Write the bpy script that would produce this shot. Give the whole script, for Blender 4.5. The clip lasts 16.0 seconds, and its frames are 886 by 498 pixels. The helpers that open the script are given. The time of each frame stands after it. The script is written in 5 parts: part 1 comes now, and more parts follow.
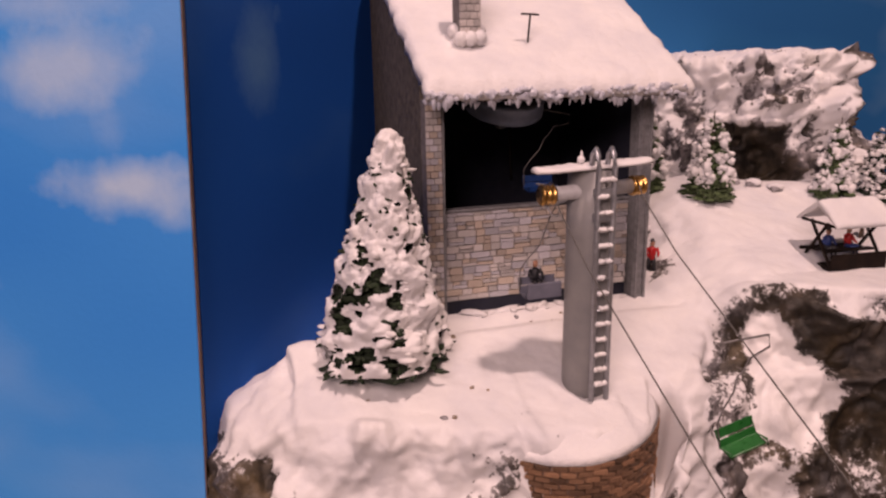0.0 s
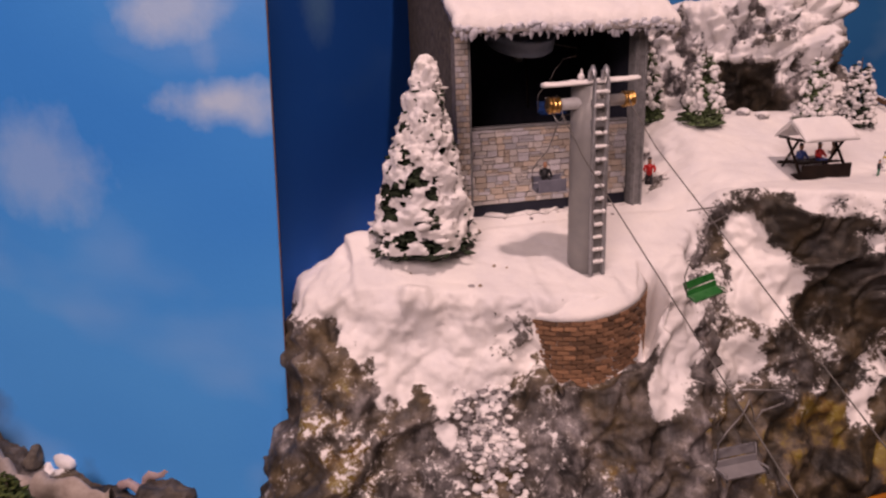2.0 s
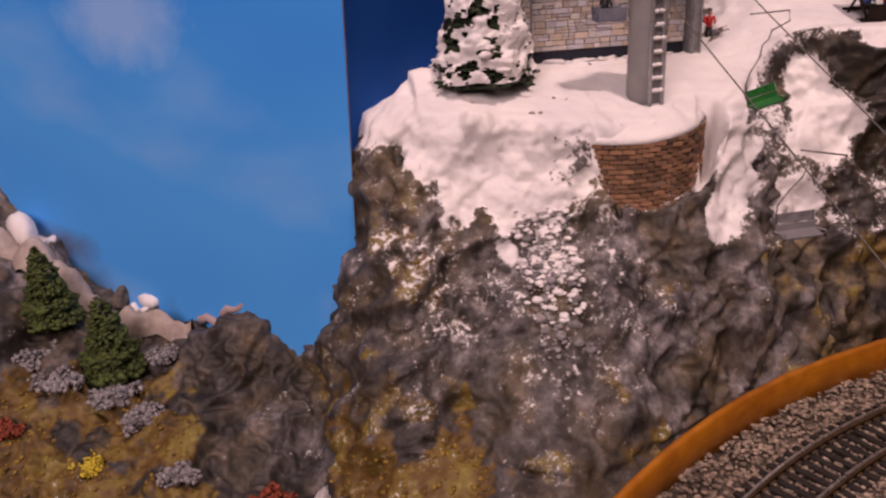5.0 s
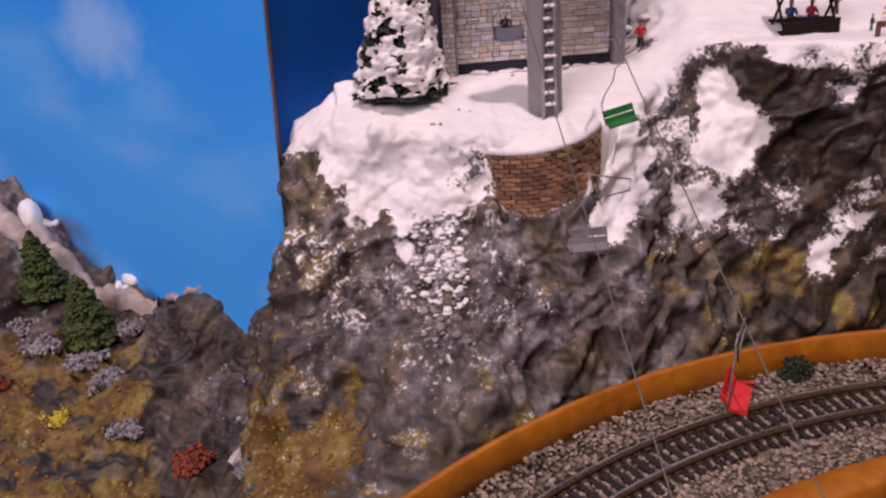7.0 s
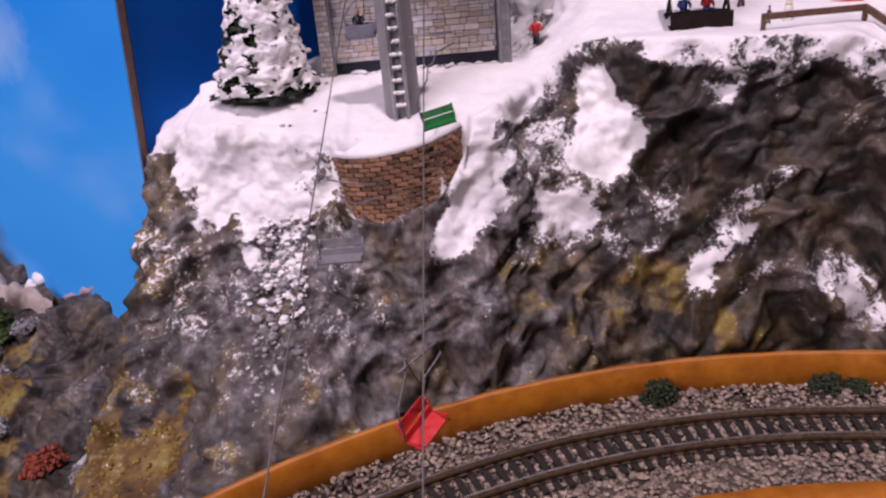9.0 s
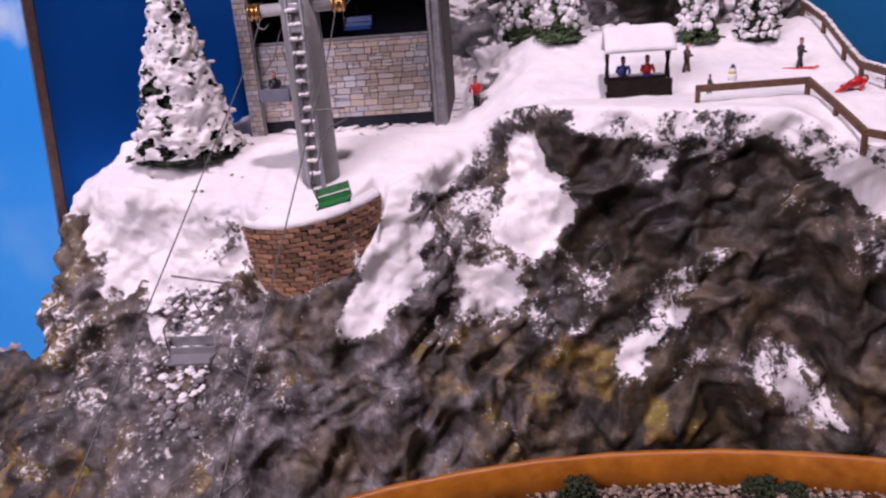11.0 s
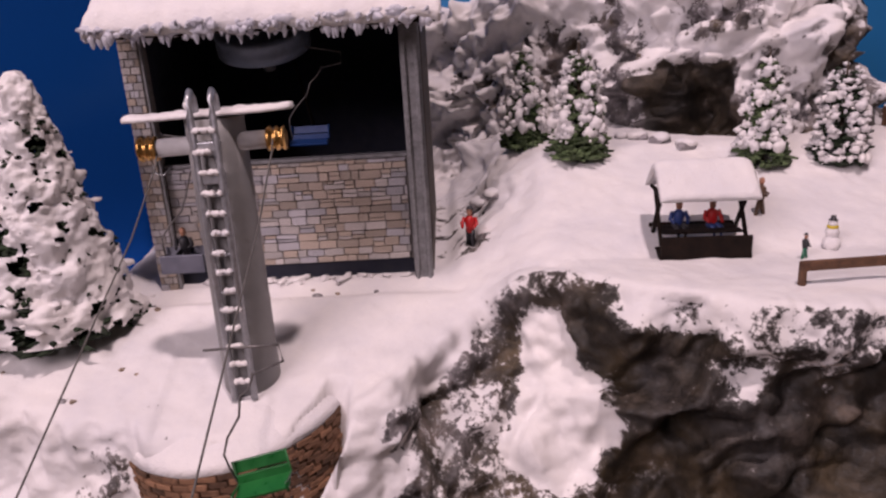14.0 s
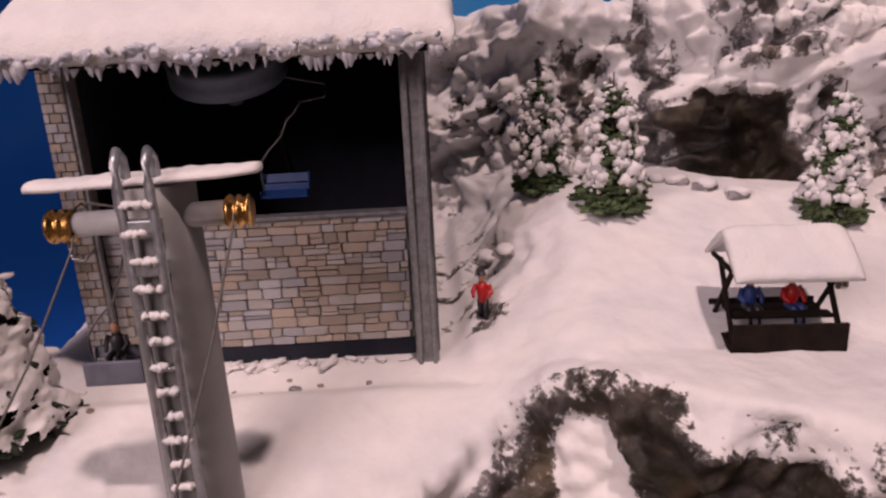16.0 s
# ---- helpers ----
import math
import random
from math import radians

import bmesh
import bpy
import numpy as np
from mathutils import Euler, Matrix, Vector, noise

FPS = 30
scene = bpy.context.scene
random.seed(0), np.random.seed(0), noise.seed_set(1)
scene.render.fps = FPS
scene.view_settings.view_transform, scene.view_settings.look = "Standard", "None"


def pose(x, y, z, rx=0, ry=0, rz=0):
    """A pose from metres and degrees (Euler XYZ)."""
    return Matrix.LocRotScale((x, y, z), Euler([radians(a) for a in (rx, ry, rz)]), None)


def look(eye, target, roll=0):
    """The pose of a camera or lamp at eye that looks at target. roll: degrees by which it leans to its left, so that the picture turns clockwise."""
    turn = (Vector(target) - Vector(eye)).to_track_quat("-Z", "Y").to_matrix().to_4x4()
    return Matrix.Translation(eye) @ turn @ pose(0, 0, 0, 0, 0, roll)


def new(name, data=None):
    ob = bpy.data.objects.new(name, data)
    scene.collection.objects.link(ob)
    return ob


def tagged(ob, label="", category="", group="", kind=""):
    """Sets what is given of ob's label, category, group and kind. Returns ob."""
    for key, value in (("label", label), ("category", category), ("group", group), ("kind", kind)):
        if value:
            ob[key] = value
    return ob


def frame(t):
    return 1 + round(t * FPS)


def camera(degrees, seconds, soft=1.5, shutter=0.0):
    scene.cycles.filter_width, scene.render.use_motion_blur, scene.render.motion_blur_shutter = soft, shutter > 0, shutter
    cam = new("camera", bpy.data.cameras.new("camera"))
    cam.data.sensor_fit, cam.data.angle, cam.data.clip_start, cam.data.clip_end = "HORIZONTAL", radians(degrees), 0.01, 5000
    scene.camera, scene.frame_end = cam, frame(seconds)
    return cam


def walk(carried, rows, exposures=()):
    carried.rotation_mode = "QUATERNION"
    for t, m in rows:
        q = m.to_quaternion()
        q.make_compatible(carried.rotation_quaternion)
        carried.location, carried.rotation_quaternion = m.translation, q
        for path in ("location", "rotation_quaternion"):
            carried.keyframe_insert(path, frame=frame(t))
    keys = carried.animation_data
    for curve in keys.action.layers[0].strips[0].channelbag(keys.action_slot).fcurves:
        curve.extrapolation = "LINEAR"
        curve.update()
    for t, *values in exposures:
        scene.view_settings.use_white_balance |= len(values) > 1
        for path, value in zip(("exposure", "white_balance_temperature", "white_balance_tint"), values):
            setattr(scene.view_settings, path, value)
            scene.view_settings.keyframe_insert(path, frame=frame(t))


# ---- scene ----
import itertools

cam = camera(63.7, 16.0, soft=2.35)
PATH = [
    (0, (-0.117, -0.381, 0.143), (0.448, 1.473, -0.35), -1.1),
    (0.5, (-0.121, -0.399, 0.135), (0.429, 1.454, -0.377), -1.1),
    (1, (-0.122, -0.428, 0.131), (0.408, 1.425, -0.404), -1.7),
    (1.5, (-0.135, -0.455, 0.126), (0.373, 1.403, -0.41), -1.9),
    (2, (-0.146, -0.472, 0.124), (0.339, 1.383, -0.444), -2.1),
    (2.5, (-0.158, -0.471, 0.105), (0.329, 1.378, -0.482), -2.2),
    (3, (-0.175, -0.479, 0.088), (0.307, 1.364, -0.521), -2.6),
    (3.5, (-0.189, -0.488, 0.075), (0.293, 1.347, -0.561), -2.5),
    (4, (-0.199, -0.486, 0.06), (0.269, 1.343, -0.598), -2.7),
    (4.2, (-0.196, -0.487, 0.051), (0.256, 1.343, -0.615), -2.9),
    (6.5, (-0.085, -0.562, 0.074), (0.05, 1.298, -0.649), -3.9),
    (7, (-0.053, -0.568, 0.077), (0.052, 1.292, -0.651), -4.2),
    (7.5, (-0.016, -0.572, 0.081), (0.047, 1.292, -0.641), -4.5),
    (8, (0.023, -0.567, 0.078), (0.041, 1.299, -0.642), -5.1),
    (8.5, (0.061, -0.557, 0.07), (0.027, 1.309, -0.648), -5.4),
    (9, (0.093, -0.551, 0.062), (0.014, 1.317, -0.65), -5.2),
    (9.2, (0.108, -0.548, 0.064), (0.014, 1.315, -0.657), -5.3),
    (11.3, (0.164, -0.512, 0.086), (0.026, 1.378, -0.553), -4.4),
    (11.5, (0.166, -0.512, 0.097), (0.029, 1.377, -0.546), -4.4),
    (12, (0.167, -0.496, 0.102), (0.06, 1.403, -0.515), -4.0),
    (12.5, (0.162, -0.465, 0.116), (0.077, 1.439, -0.492), -4.3),
    (13, (0.153, -0.417, 0.115), (0.09, 1.489, -0.487), -3.8),
    (13.5, (0.154, -0.378, 0.12), (0.103, 1.53, -0.478), -3.7),
    (14, (0.145, -0.353, 0.122), (0.119, 1.557, -0.47), -3.4),
    (14.5, (0.139, -0.327, 0.123), (0.125, 1.585, -0.464), -3.0),
    (15, (0.136, -0.308, 0.125), (0.134, 1.605, -0.458), -3.0),
    (15.5, (0.126, -0.289, 0.121), (0.143, 1.626, -0.455), -2.5),
    (16, (0.133, -0.275, 0.131), (0.169, 1.638, -0.451), -2.9),
]
walk(cam, [(t, look(eye, target, roll)) for t, eye, target, roll in PATH],
     exposures=[(0.0, -0.36, 7100, 40), (4.2, -0.34, 7050, 41), (7.0, -0.12, 6100, 37), (9.0, 0.03, 5650, 36), (11.5, 0.08, 5600, 38), (12.5, -0.06, 5800, 37), (14.0, -0.30, 6100, 34), (16.0, -0.42, 6500, 34)])

# ---------------------------------------------------------------- light
world = bpy.data.worlds.new("room_air")
scene.world = world
world.use_nodes = True
world.node_tree.nodes["Background"].inputs[0].default_value = (1.0, 0.9, 0.8, 1)
world.node_tree.nodes["Background"].inputs[1].default_value = 0.05


def area_lamp(name, eye, target, size, watts, colour):
    data = bpy.data.lights.new(name, "AREA")
    data.size, data.energy, data.color = size, watts, colour
    ob = new(name, data)
    ob.matrix_world = look(eye, target)
    return ob


# a bright spot over the layout and an unseen broad fill added at front left
area_lamp("spot_light", (0.34, -0.56, 1.95), (0.12, -0.06, 0.0), 0.09, 31.0, (1.0, 0.84, 0.71))
area_lamp("fill_light", (-0.95, -1.45, 1.05), (0.0, -0.1, 0.0), 0.9, 33.0, (1.0, 0.86, 0.77))


# ---------------------------------------------------------------- helpers
def hash3(i, j, k, seed):
    n = (i * 374761393 + j * 668265263 + k * 1442695041 + seed * 974634777) & 0xFFFFFFFF
    n = ((n ^ (n >> 13)) * 1274126177) & 0xFFFFFFFF
    n = ((n ^ (n >> 16)) * 2246822519) & 0xFFFFFFFF
    return ((n ^ (n >> 15)) & 0xFFFFFF) / float(0xFFFFFF)


def vnoise(p, freq, seed):
    q = p * freq
    i = np.floor(q).astype(np.int64)
    f = q - i
    u = f * f * (3 - 2 * f)
    out = 0.0
    for dx in (0, 1):
        wx = u[..., 0] if dx else 1 - u[..., 0]
        for dy in (0, 1):
            wy = u[..., 1] if dy else 1 - u[..., 1]
            for dz in (0, 1):
                wz = u[..., 2] if dz else 1 - u[..., 2]
                out = out + wx * wy * wz * hash3(i[..., 0] + dx, i[..., 1] + dy, i[..., 2] + dz, seed)
    return out * 2 - 1


def fbm(p, freq, octaves, seed, gain=0.5):
    total, amp, norm = 0.0, 1.0, 0.0
    for o in range(octaves):
        total = total + amp * vnoise(p, freq * 2.03 ** o, seed + o)
        norm += amp
        amp *= gain
    return total / norm


def slabs(p, freq, seed, sharp=11.0):
    """Broken-rock relief: tilted facets that meet in rounded edges."""
    q = p * freq
    base = np.floor(q).astype(np.int64)
    f = q - base
    num, den = 0.0, 1e-9
    for dx, dy, dz in itertools.product((-1, 0, 1), repeat=3):
        i, j, k = base[..., 0] + dx, base[..., 1] + dy, base[..., 2] + dz
        ra, rb, rc = hash3(i, j, k, seed), hash3(i, j, k, seed + 1), hash3(i, j, k, seed + 2)
        ex, ey, ez = dx + ra - f[..., 0], dy + rb - f[..., 1], dz + rc - f[..., 2]
        w = np.exp(-sharp * (ex * ex + ey * ey + ez * ez))
        lift = 1.2 * (ra + rb - 1) - 1.5 * ((rb + rc - 1) * ex + (rc - ra) * ey + (ra * 1.3 - rb * 0.6 - 0.35) * ez)
        num, den = num + w * lift, den + w
    return num / den


def smooth(a, b, v):
    t = np.clip((v - a) / (b - a), 0, 1)
    return t * t * (3 - 2 * t)


def mesh_of(name, verts, faces, shade=True):
    me = bpy.data.meshes.new(name)
    me.from_pydata([tuple(v) for v in verts], [], [tuple(f) for f in faces])
    if shade:
        me.polygons.foreach_set("use_smooth", [True] * len(me.polygons))
    me.update()
    return me


def part(name, data, material, parent=None, label="", at=None):
    """Link mesh data (or a bmesh) as one mesh object, under a parent."""
    if isinstance(data, bmesh.types.BMesh):
        me = bpy.data.meshes.new(name)
        data.to_mesh(me)
        data.free()
        data = me
    if material is not None and not data.materials:
        data.materials.append(material)
    ob = new(name, data)
    if parent is not None:
        ob.parent = parent
    if at is not None:
        ob.matrix_basis = at
    if label:
        ob["label"] = label
    return ob


def thing(name, label, category, at=None, group="", kind=""):
    ob = new(name)
    ob.empty_display_size = 0.01
    if at is not None:
        ob.matrix_basis = at
    return tagged(ob, label, category, group, kind)


def box(sx, sy, sz, c=(0, 0, 0), bevel=0.0, m=None, bm=None):
    bm = bm or bmesh.new()
    made = bmesh.ops.create_cube(bm, size=1.0)["verts"]
    for v in made:
        v.co = Vector((v.co.x * sx + c[0], v.co.y * sy + c[1], v.co.z * sz + c[2]))
        if m is not None:
            v.co = m @ v.co
    if bevel:
        edges = {e for v in made for e in v.link_edges}
        bmesh.ops.bevel(bm, geom=list(edges), offset=bevel, segments=2, affect="EDGES", profile=0.6)
    return bm


def tube(points, radius, sides=8, bm=None, cap=True):
    """A round bar along points; radius may be a list."""
    bm = bm or bmesh.new()
    pts = [Vector(p) for p in points]
    rad = radius if isinstance(radius, (list, tuple)) else [radius] * len(pts)
    rings = []
    up = Vector((0.13, 0.21, 0.97))
    for i, p in enumerate(pts):
        d = (pts[min(i + 1, len(pts) - 1)] - pts[max(i - 1, 0)]).normalized()
        a = d.cross(up)
        if a.length < 0.05:
            a = d.cross(Vector((1, 0, 0)))
        a.normalize()
        b = d.cross(a)
        rings.append([bm.verts.new(p + rad[i] * (math.cos(2 * math.pi * k / sides) * a + math.sin(2 * math.pi * k / sides) * b)) for k in range(sides)])
    for r, s in zip(rings, rings[1:]):
        for k in range(sides):
            f = bm.faces.new((r[k], r[(k + 1) % sides], s[(k + 1) % sides], s[k]))
            f.smooth = True
    if cap:
        bm.faces.new(rings[0][::-1])
        bm.faces.new(rings[-1])
    return bm


def lathe(profile, axis="Z", sides=24, bm=None, m=None):
    """A turned shape: profile of (radius, height)."""
    bm = bm or bmesh.new()
    rings = []
    for r, h in profile:
        ring = []
        for k in range(sides):
            a = 2 * math.pi * k / sides
            p = Vector((r * math.cos(a), r * math.sin(a), h))
            if axis == "X":
                p = Vector((h, r * math.cos(a), r * math.sin(a)))
            ring.append(bm.verts.new(m @ p if m is not None else p))
        rings.append(ring)
    for r, s in zip(rings, rings[1:]):
        for k in range(sides):
            f = bm.faces.new((r[k], r[(k + 1) % sides], s[(k + 1) % sides], s[k]))
            f.smooth = True
    bm.faces.new(rings[0][::-1])
    bm.faces.new(rings[-1])
    return bm


ICO = {}


def ico(level):
    if level not in ICO:
        bm = bmesh.new()
        bmesh.ops.create_icosphere(bm, subdivisions=level, radius=1.0)
        bm.verts.ensure_lookup_table()
        ICO[level] = (np.array([v.co[:] for v in bm.verts]), np.array([[v.index for v in f.verts] for f in bm.faces]))
        bm.free()
    return ICO[level]


def clumps(name, centres, sizes, level, seed, rough=0.35, squash=None, freq=None):
    """Many uneven lumps in one mesh: centres (n,3), sizes (n,) or (n,3)."""
    v, f = ico(level)
    rng = np.random.RandomState(seed)
    n = len(centres)
    sizes = np.asarray(sizes)
    if sizes.ndim == 1:
        sizes = np.repeat(sizes[:, None], 3, axis=1)
    ang = rng.rand(n) * 6.283
    ca, sa = np.cos(ang), np.sin(ang)
    out = np.empty((n, len(v), 3))
    jit = 1 + rough * (rng.rand(n, len(v), 1) * 2 - 1)
    p = v[None] * jit * sizes[:, None, :]
    out[..., 0] = p[..., 0] * ca[:, None] - p[..., 1] * sa[:, None]
    out[..., 1] = p[..., 0] * sa[:, None] + p[..., 1] * ca[:, None]
    out[..., 2] = p[..., 2]
    out += np.asarray(centres)[:, None, :]
    faces = (f[None] + (np.arange(n) * len(v))[:, None, None]).reshape(-1, 3)
    me = bpy.data.meshes.new(name)
    me.vertices.add(n * len(v))
    me.vertices.foreach_set("co", out.reshape(-1))
    me.loops.add(len(faces) * 3)
    me.loops.foreach_set("vertex_index", faces.reshape(-1).astype(np.int32))
    me.polygons.add(len(faces))
    me.polygons.foreach_set("loop_start", np.arange(0, len(faces) * 3, 3, dtype=np.int32))
    me.polygons.foreach_set("use_smooth", np.ones(len(faces), dtype=bool))
    me.update(calc_edges=True)
    return me


# ---------------------------------------------------------------- materials
def material(name):
    m = bpy.data.materials.new(name)
    m.use_nodes = True
    nt = m.node_tree
    return m, nt, nt.nodes["Principled BSDF"]


def node(nt, kind, **inputs):
    n = nt.nodes.new(kind)
    for k, v in inputs.items():
        n.inputs[k].default_value = v
    return n


def coords(nt, space="Object", scale=(1, 1, 1)):
    tc = nt.nodes.new("ShaderNodeTexCoord")
    mp = nt.nodes.new("ShaderNodeMapping")
    mp.inputs["Scale"].default_value = scale
    nt.links.new(tc.outputs[space], mp.inputs["Vector"])
    return mp.outputs["Vector"]


def noise_of(nt, vec, scale, detail=5.0, rough=0.6):
    n = node(nt, "ShaderNodeTexNoise", Scale=scale, Detail=detail, Roughness=rough)
    nt.links.new(vec, n.inputs["Vector"])
    return n.outputs["Fac"]


def ramp(nt, fac, stops):
    r = nt.nodes.new("ShaderNodeValToRGB")
    e = r.color_ramp.elements
    while len(e) < len(stops):
        e.new(0.5)
    for el, (pos, col) in zip(e, stops):
        el.position = pos
        el.color = (*col, 1) if len(col) == 3 else col
    nt.links.new(fac, r.inputs["Fac"])
    return r.outputs["Color"]


def mixc(nt, fac, a, b, mode="MIX"):
    n = nt.nodes.new("ShaderNodeMix")
    n.data_type, n.blend_type = "RGBA", mode
    for sock, val in ((n.inputs[0], fac), (n.inputs[6], a), (n.inputs[7], b)):
        if isinstance(val, (int, float)):
            sock.default_value = val
        elif isinstance(val, tuple):
            sock.default_value = (*val, 1) if len(val) == 3 else val
        else:
            nt.links.new(val, sock)
    return n.outputs[2]


def maths(nt, op, a, b=None, clamp=False):
    n = nt.nodes.new("ShaderNodeMath")
    n.operation, n.use_clamp = op, clamp
    for sock, val in zip(n.inputs, (a, b)):
        if val is None:
            continue
        if isinstance(val, (int, float)):
            sock.default_value = val
        else:
            nt.links.new(val, sock)
    return n.outputs[0]


def bump(nt, bsdf, height, distance, strength=1.0):
    b = node(nt, "ShaderNodeBump", Strength=strength, Distance=distance)
    nt.links.new(height, b.inputs["Height"])
    nt.links.new(b.outputs["Normal"], bsdf.inputs["Normal"])


def plain(name, a, b, rough=0.6, scale=120.0, metal=0.0, relief=0.0003, fine=3.0, island=0.0, per_object=0.0):
    """A surface of two close colours with fine grain and relief; island / per_object: how far pieces differ."""
    m, nt, bs = material(name)
    vec = coords(nt)
    f1 = noise_of(nt, vec, scale)
    f2 = noise_of(nt, vec, scale * fine, 3.0)
    fac = maths(nt, "ADD", maths(nt, "MULTIPLY", f1, 0.65), maths(nt, "MULTIPLY", f2, 0.35))
    col = ramp(nt, fac, [(0.36, a), (0.64, b)])
    if island:
        g = nt.nodes.new("ShaderNodeNewGeometry")
        col = mixc(nt, 1.0, col, ramp(nt, g.outputs["Random Per Island"], [(0.0, (1 - island,) * 3), (1.0, (1 + island,) * 3)]), "MULTIPLY")
    if per_object:
        g = nt.nodes.new("ShaderNodeObjectInfo")
        col = mixc(nt, 1.0, col, ramp(nt, g.outputs["Random"], [(0.0, (1 - per_object,) * 3), (1.0, (1 + per_object, 1 + per_object * 0.9, 1 + per_object * 0.8))]), "MULTIPLY")
    nt.links.new(col, bs.inputs["Base Color"])
    bs.inputs["Metallic"].default_value = metal
    nt.links.new(ramp(nt, f2, [(0.3, (rough - 0.1,) * 3), (0.7, (min(1, rough + 0.12),) * 3)]), bs.inputs["Roughness"])
    if relief:
        bump(nt, bs, fac, relief)
    return m


SNOW_A, SNOW_B = (0.645, 0.635, 0.655), (0.785, 0.76, 0.74)


def snow_material():
    m, nt, bs = material("model_snow")
    vec = coords(nt)
    broad = noise_of(nt, vec, 28.0)
    grain = noise_of(nt, vec, 900.0, 2.0)
    lump = noise_of(nt, vec, 160.0, 4.0)
    col = ramp(nt, broad, [(0.3, SNOW_A), (0.65, SNOW_B)])
    nt.links.new(col, bs.inputs["Base Color"])
    bs.inputs["Roughness"].default_value = 0.75
    # a few glitter grains
    g = ramp(nt, noise_of(nt, vec, 1500.0, 0.0), [(0.74, (0.75,) * 3), (0.78, (0.2,) * 3)])
    nt.links.new(g, bs.inputs["Roughness"])
    h = maths(nt, "ADD", maths(nt, "MULTIPLY", lump, 0.8), maths(nt, "MULTIPLY", grain, 0.25))
    bump(nt, bs, h, 0.0016, 0.7)
    return m


def mountain_material():
    """Painted plaster rock with glued snow and ground cover; the masks are stored with the mesh."""
    m, nt, bs = material("painted_rock_and_snow")
    vec = coords(nt)
    a = nt.nodes.new("ShaderNodeAttribute")
    a.attribute_name = "cover"
    sep = nt.nodes.new("ShaderNodeSeparateColor")
    nt.links.new(a.outputs["Color"], sep.inputs["Color"])
    snow, moss, warm, shade_tone = sep.outputs[0], sep.outputs[1], sep.outputs[2], a.outputs["Alpha"]
    n1 = noise_of(nt, vec, 22.0, 6.0, 0.65)
    n2 = noise_of(nt, vec, 50.0, 5.0, 0.58)
    n4 = noise_of(nt, vec, 210.0, 4.0, 0.6)
    n3 = noise_of(nt, vec, 420.0, 4.0, 0.6)
    streak = noise_of(nt, coords(nt, scale=(1.0, 1.0, 0.45)), 80.0, 6.0, 0.7)
    dark = ramp(nt, n2, [(0.38, (0.008, 0.006, 0.004)), (0.50, (0.030, 0.023, 0.016)), (0.66, (0.190, 0.150, 0.122))])
    grey = ramp(nt, streak, [(0.36, (0.030, 0.028, 0.031)), (0.5, (0.125, 0.114, 0.119)), (0.68, (0.405, 0.38, 0.388))])
    rock = mixc(nt, warm, dark, grey)
    olive = ramp(nt, n2, [(0.36, (0.014, 0.010, 0.004)), (0.62, (0.115, 0.078, 0.030))])
    rock = mixc(nt, ramp(nt, n1, [(0.42, (0, 0, 0)), (0.60, (0.8,) * 3)]), rock, olive)
    # the cave's shade painted in; the right cliff and random blotches darkened too
    rock = mixc(nt, maths(nt, "MULTIPLY", shade_tone, 0.85), rock, ramp(nt, n4, [(0.4, (0.005, 0.004, 0.003)), (0.66, (0.028, 0.022, 0.017))]))
    blot = maths(nt, "ADD", maths(nt, "MULTIPLY", n2, 0.7), maths(nt, "MULTIPLY", n4, 0.3))
    mossc = ramp(nt, blot, [(0.36, (0.040, 0.020, 0.006)), (0.5, (0.115, 0.062, 0.010)), (0.64, (0.20, 0.155, 0.022))])
    mf = maths(nt, "ADD", moss, maths(nt, "MULTIPLY", maths(nt, "SUBTRACT", n2, 0.5), 1.6))
    col = mixc(nt, ramp(nt, mf, [(0.44, (0, 0, 0)), (0.62, (1, 1, 1))]), rock, mossc)
    # scattered grains of snow caught on the rough rock
    sf = maths(nt, "ADD", snow, maths(nt, "MULTIPLY", maths(nt, "SUBTRACT", n2, 0.5), 1.05))
    sf = maths(nt, "ADD", sf, maths(nt, "MULTIPLY", maths(nt, "SUBTRACT", n4, 0.5), 1.05))
    sf = maths(nt, "ADD", sf, maths(nt, "MULTIPLY", maths(nt, "SUBTRACT", n3, 0.5), 0.45))
    sfac = ramp(nt, sf, [(0.33, (0, 0, 0)), (0.45, (0.14,) * 3), (0.50, (0.42,) * 3), (0.57, (1, 1, 1))])
    white = ramp(nt, n1, [(0.3, SNOW_A), (0.65, SNOW_B)])
    col = mixc(nt, sfac, col, white)
    nt.links.new(col, bs.inputs["Base Color"])
    nt.links.new(ramp(nt, n3, [(0.3, (0.5,) * 3), (0.7, (0.85,) * 3)]), bs.inputs["Roughness"])
    h = maths(nt, "ADD", maths(nt, "MULTIPLY", n2, 0.7), maths(nt, "MULTIPLY", n3, 0.25))
    soft = mixc(nt, sfac, h, maths(nt, "ADD", maths(nt, "MULTIPLY", n2, 0.2), maths(nt, "MULTIPLY", n3, 0.15)))
    bump(nt, bs, soft, 0.0022, 0.8)
    return m


SNOW = snow_material()
# icicle grey-blue; on the eave's snow lumps it stands for the fascia's shade
ICE = plain("ice_and_eave_shade", (0.40, 0.41, 0.47), (0.62, 0.62, 0.67), 0.35, 300.0, relief=0.0004)
MOUNTAIN = mountain_material()


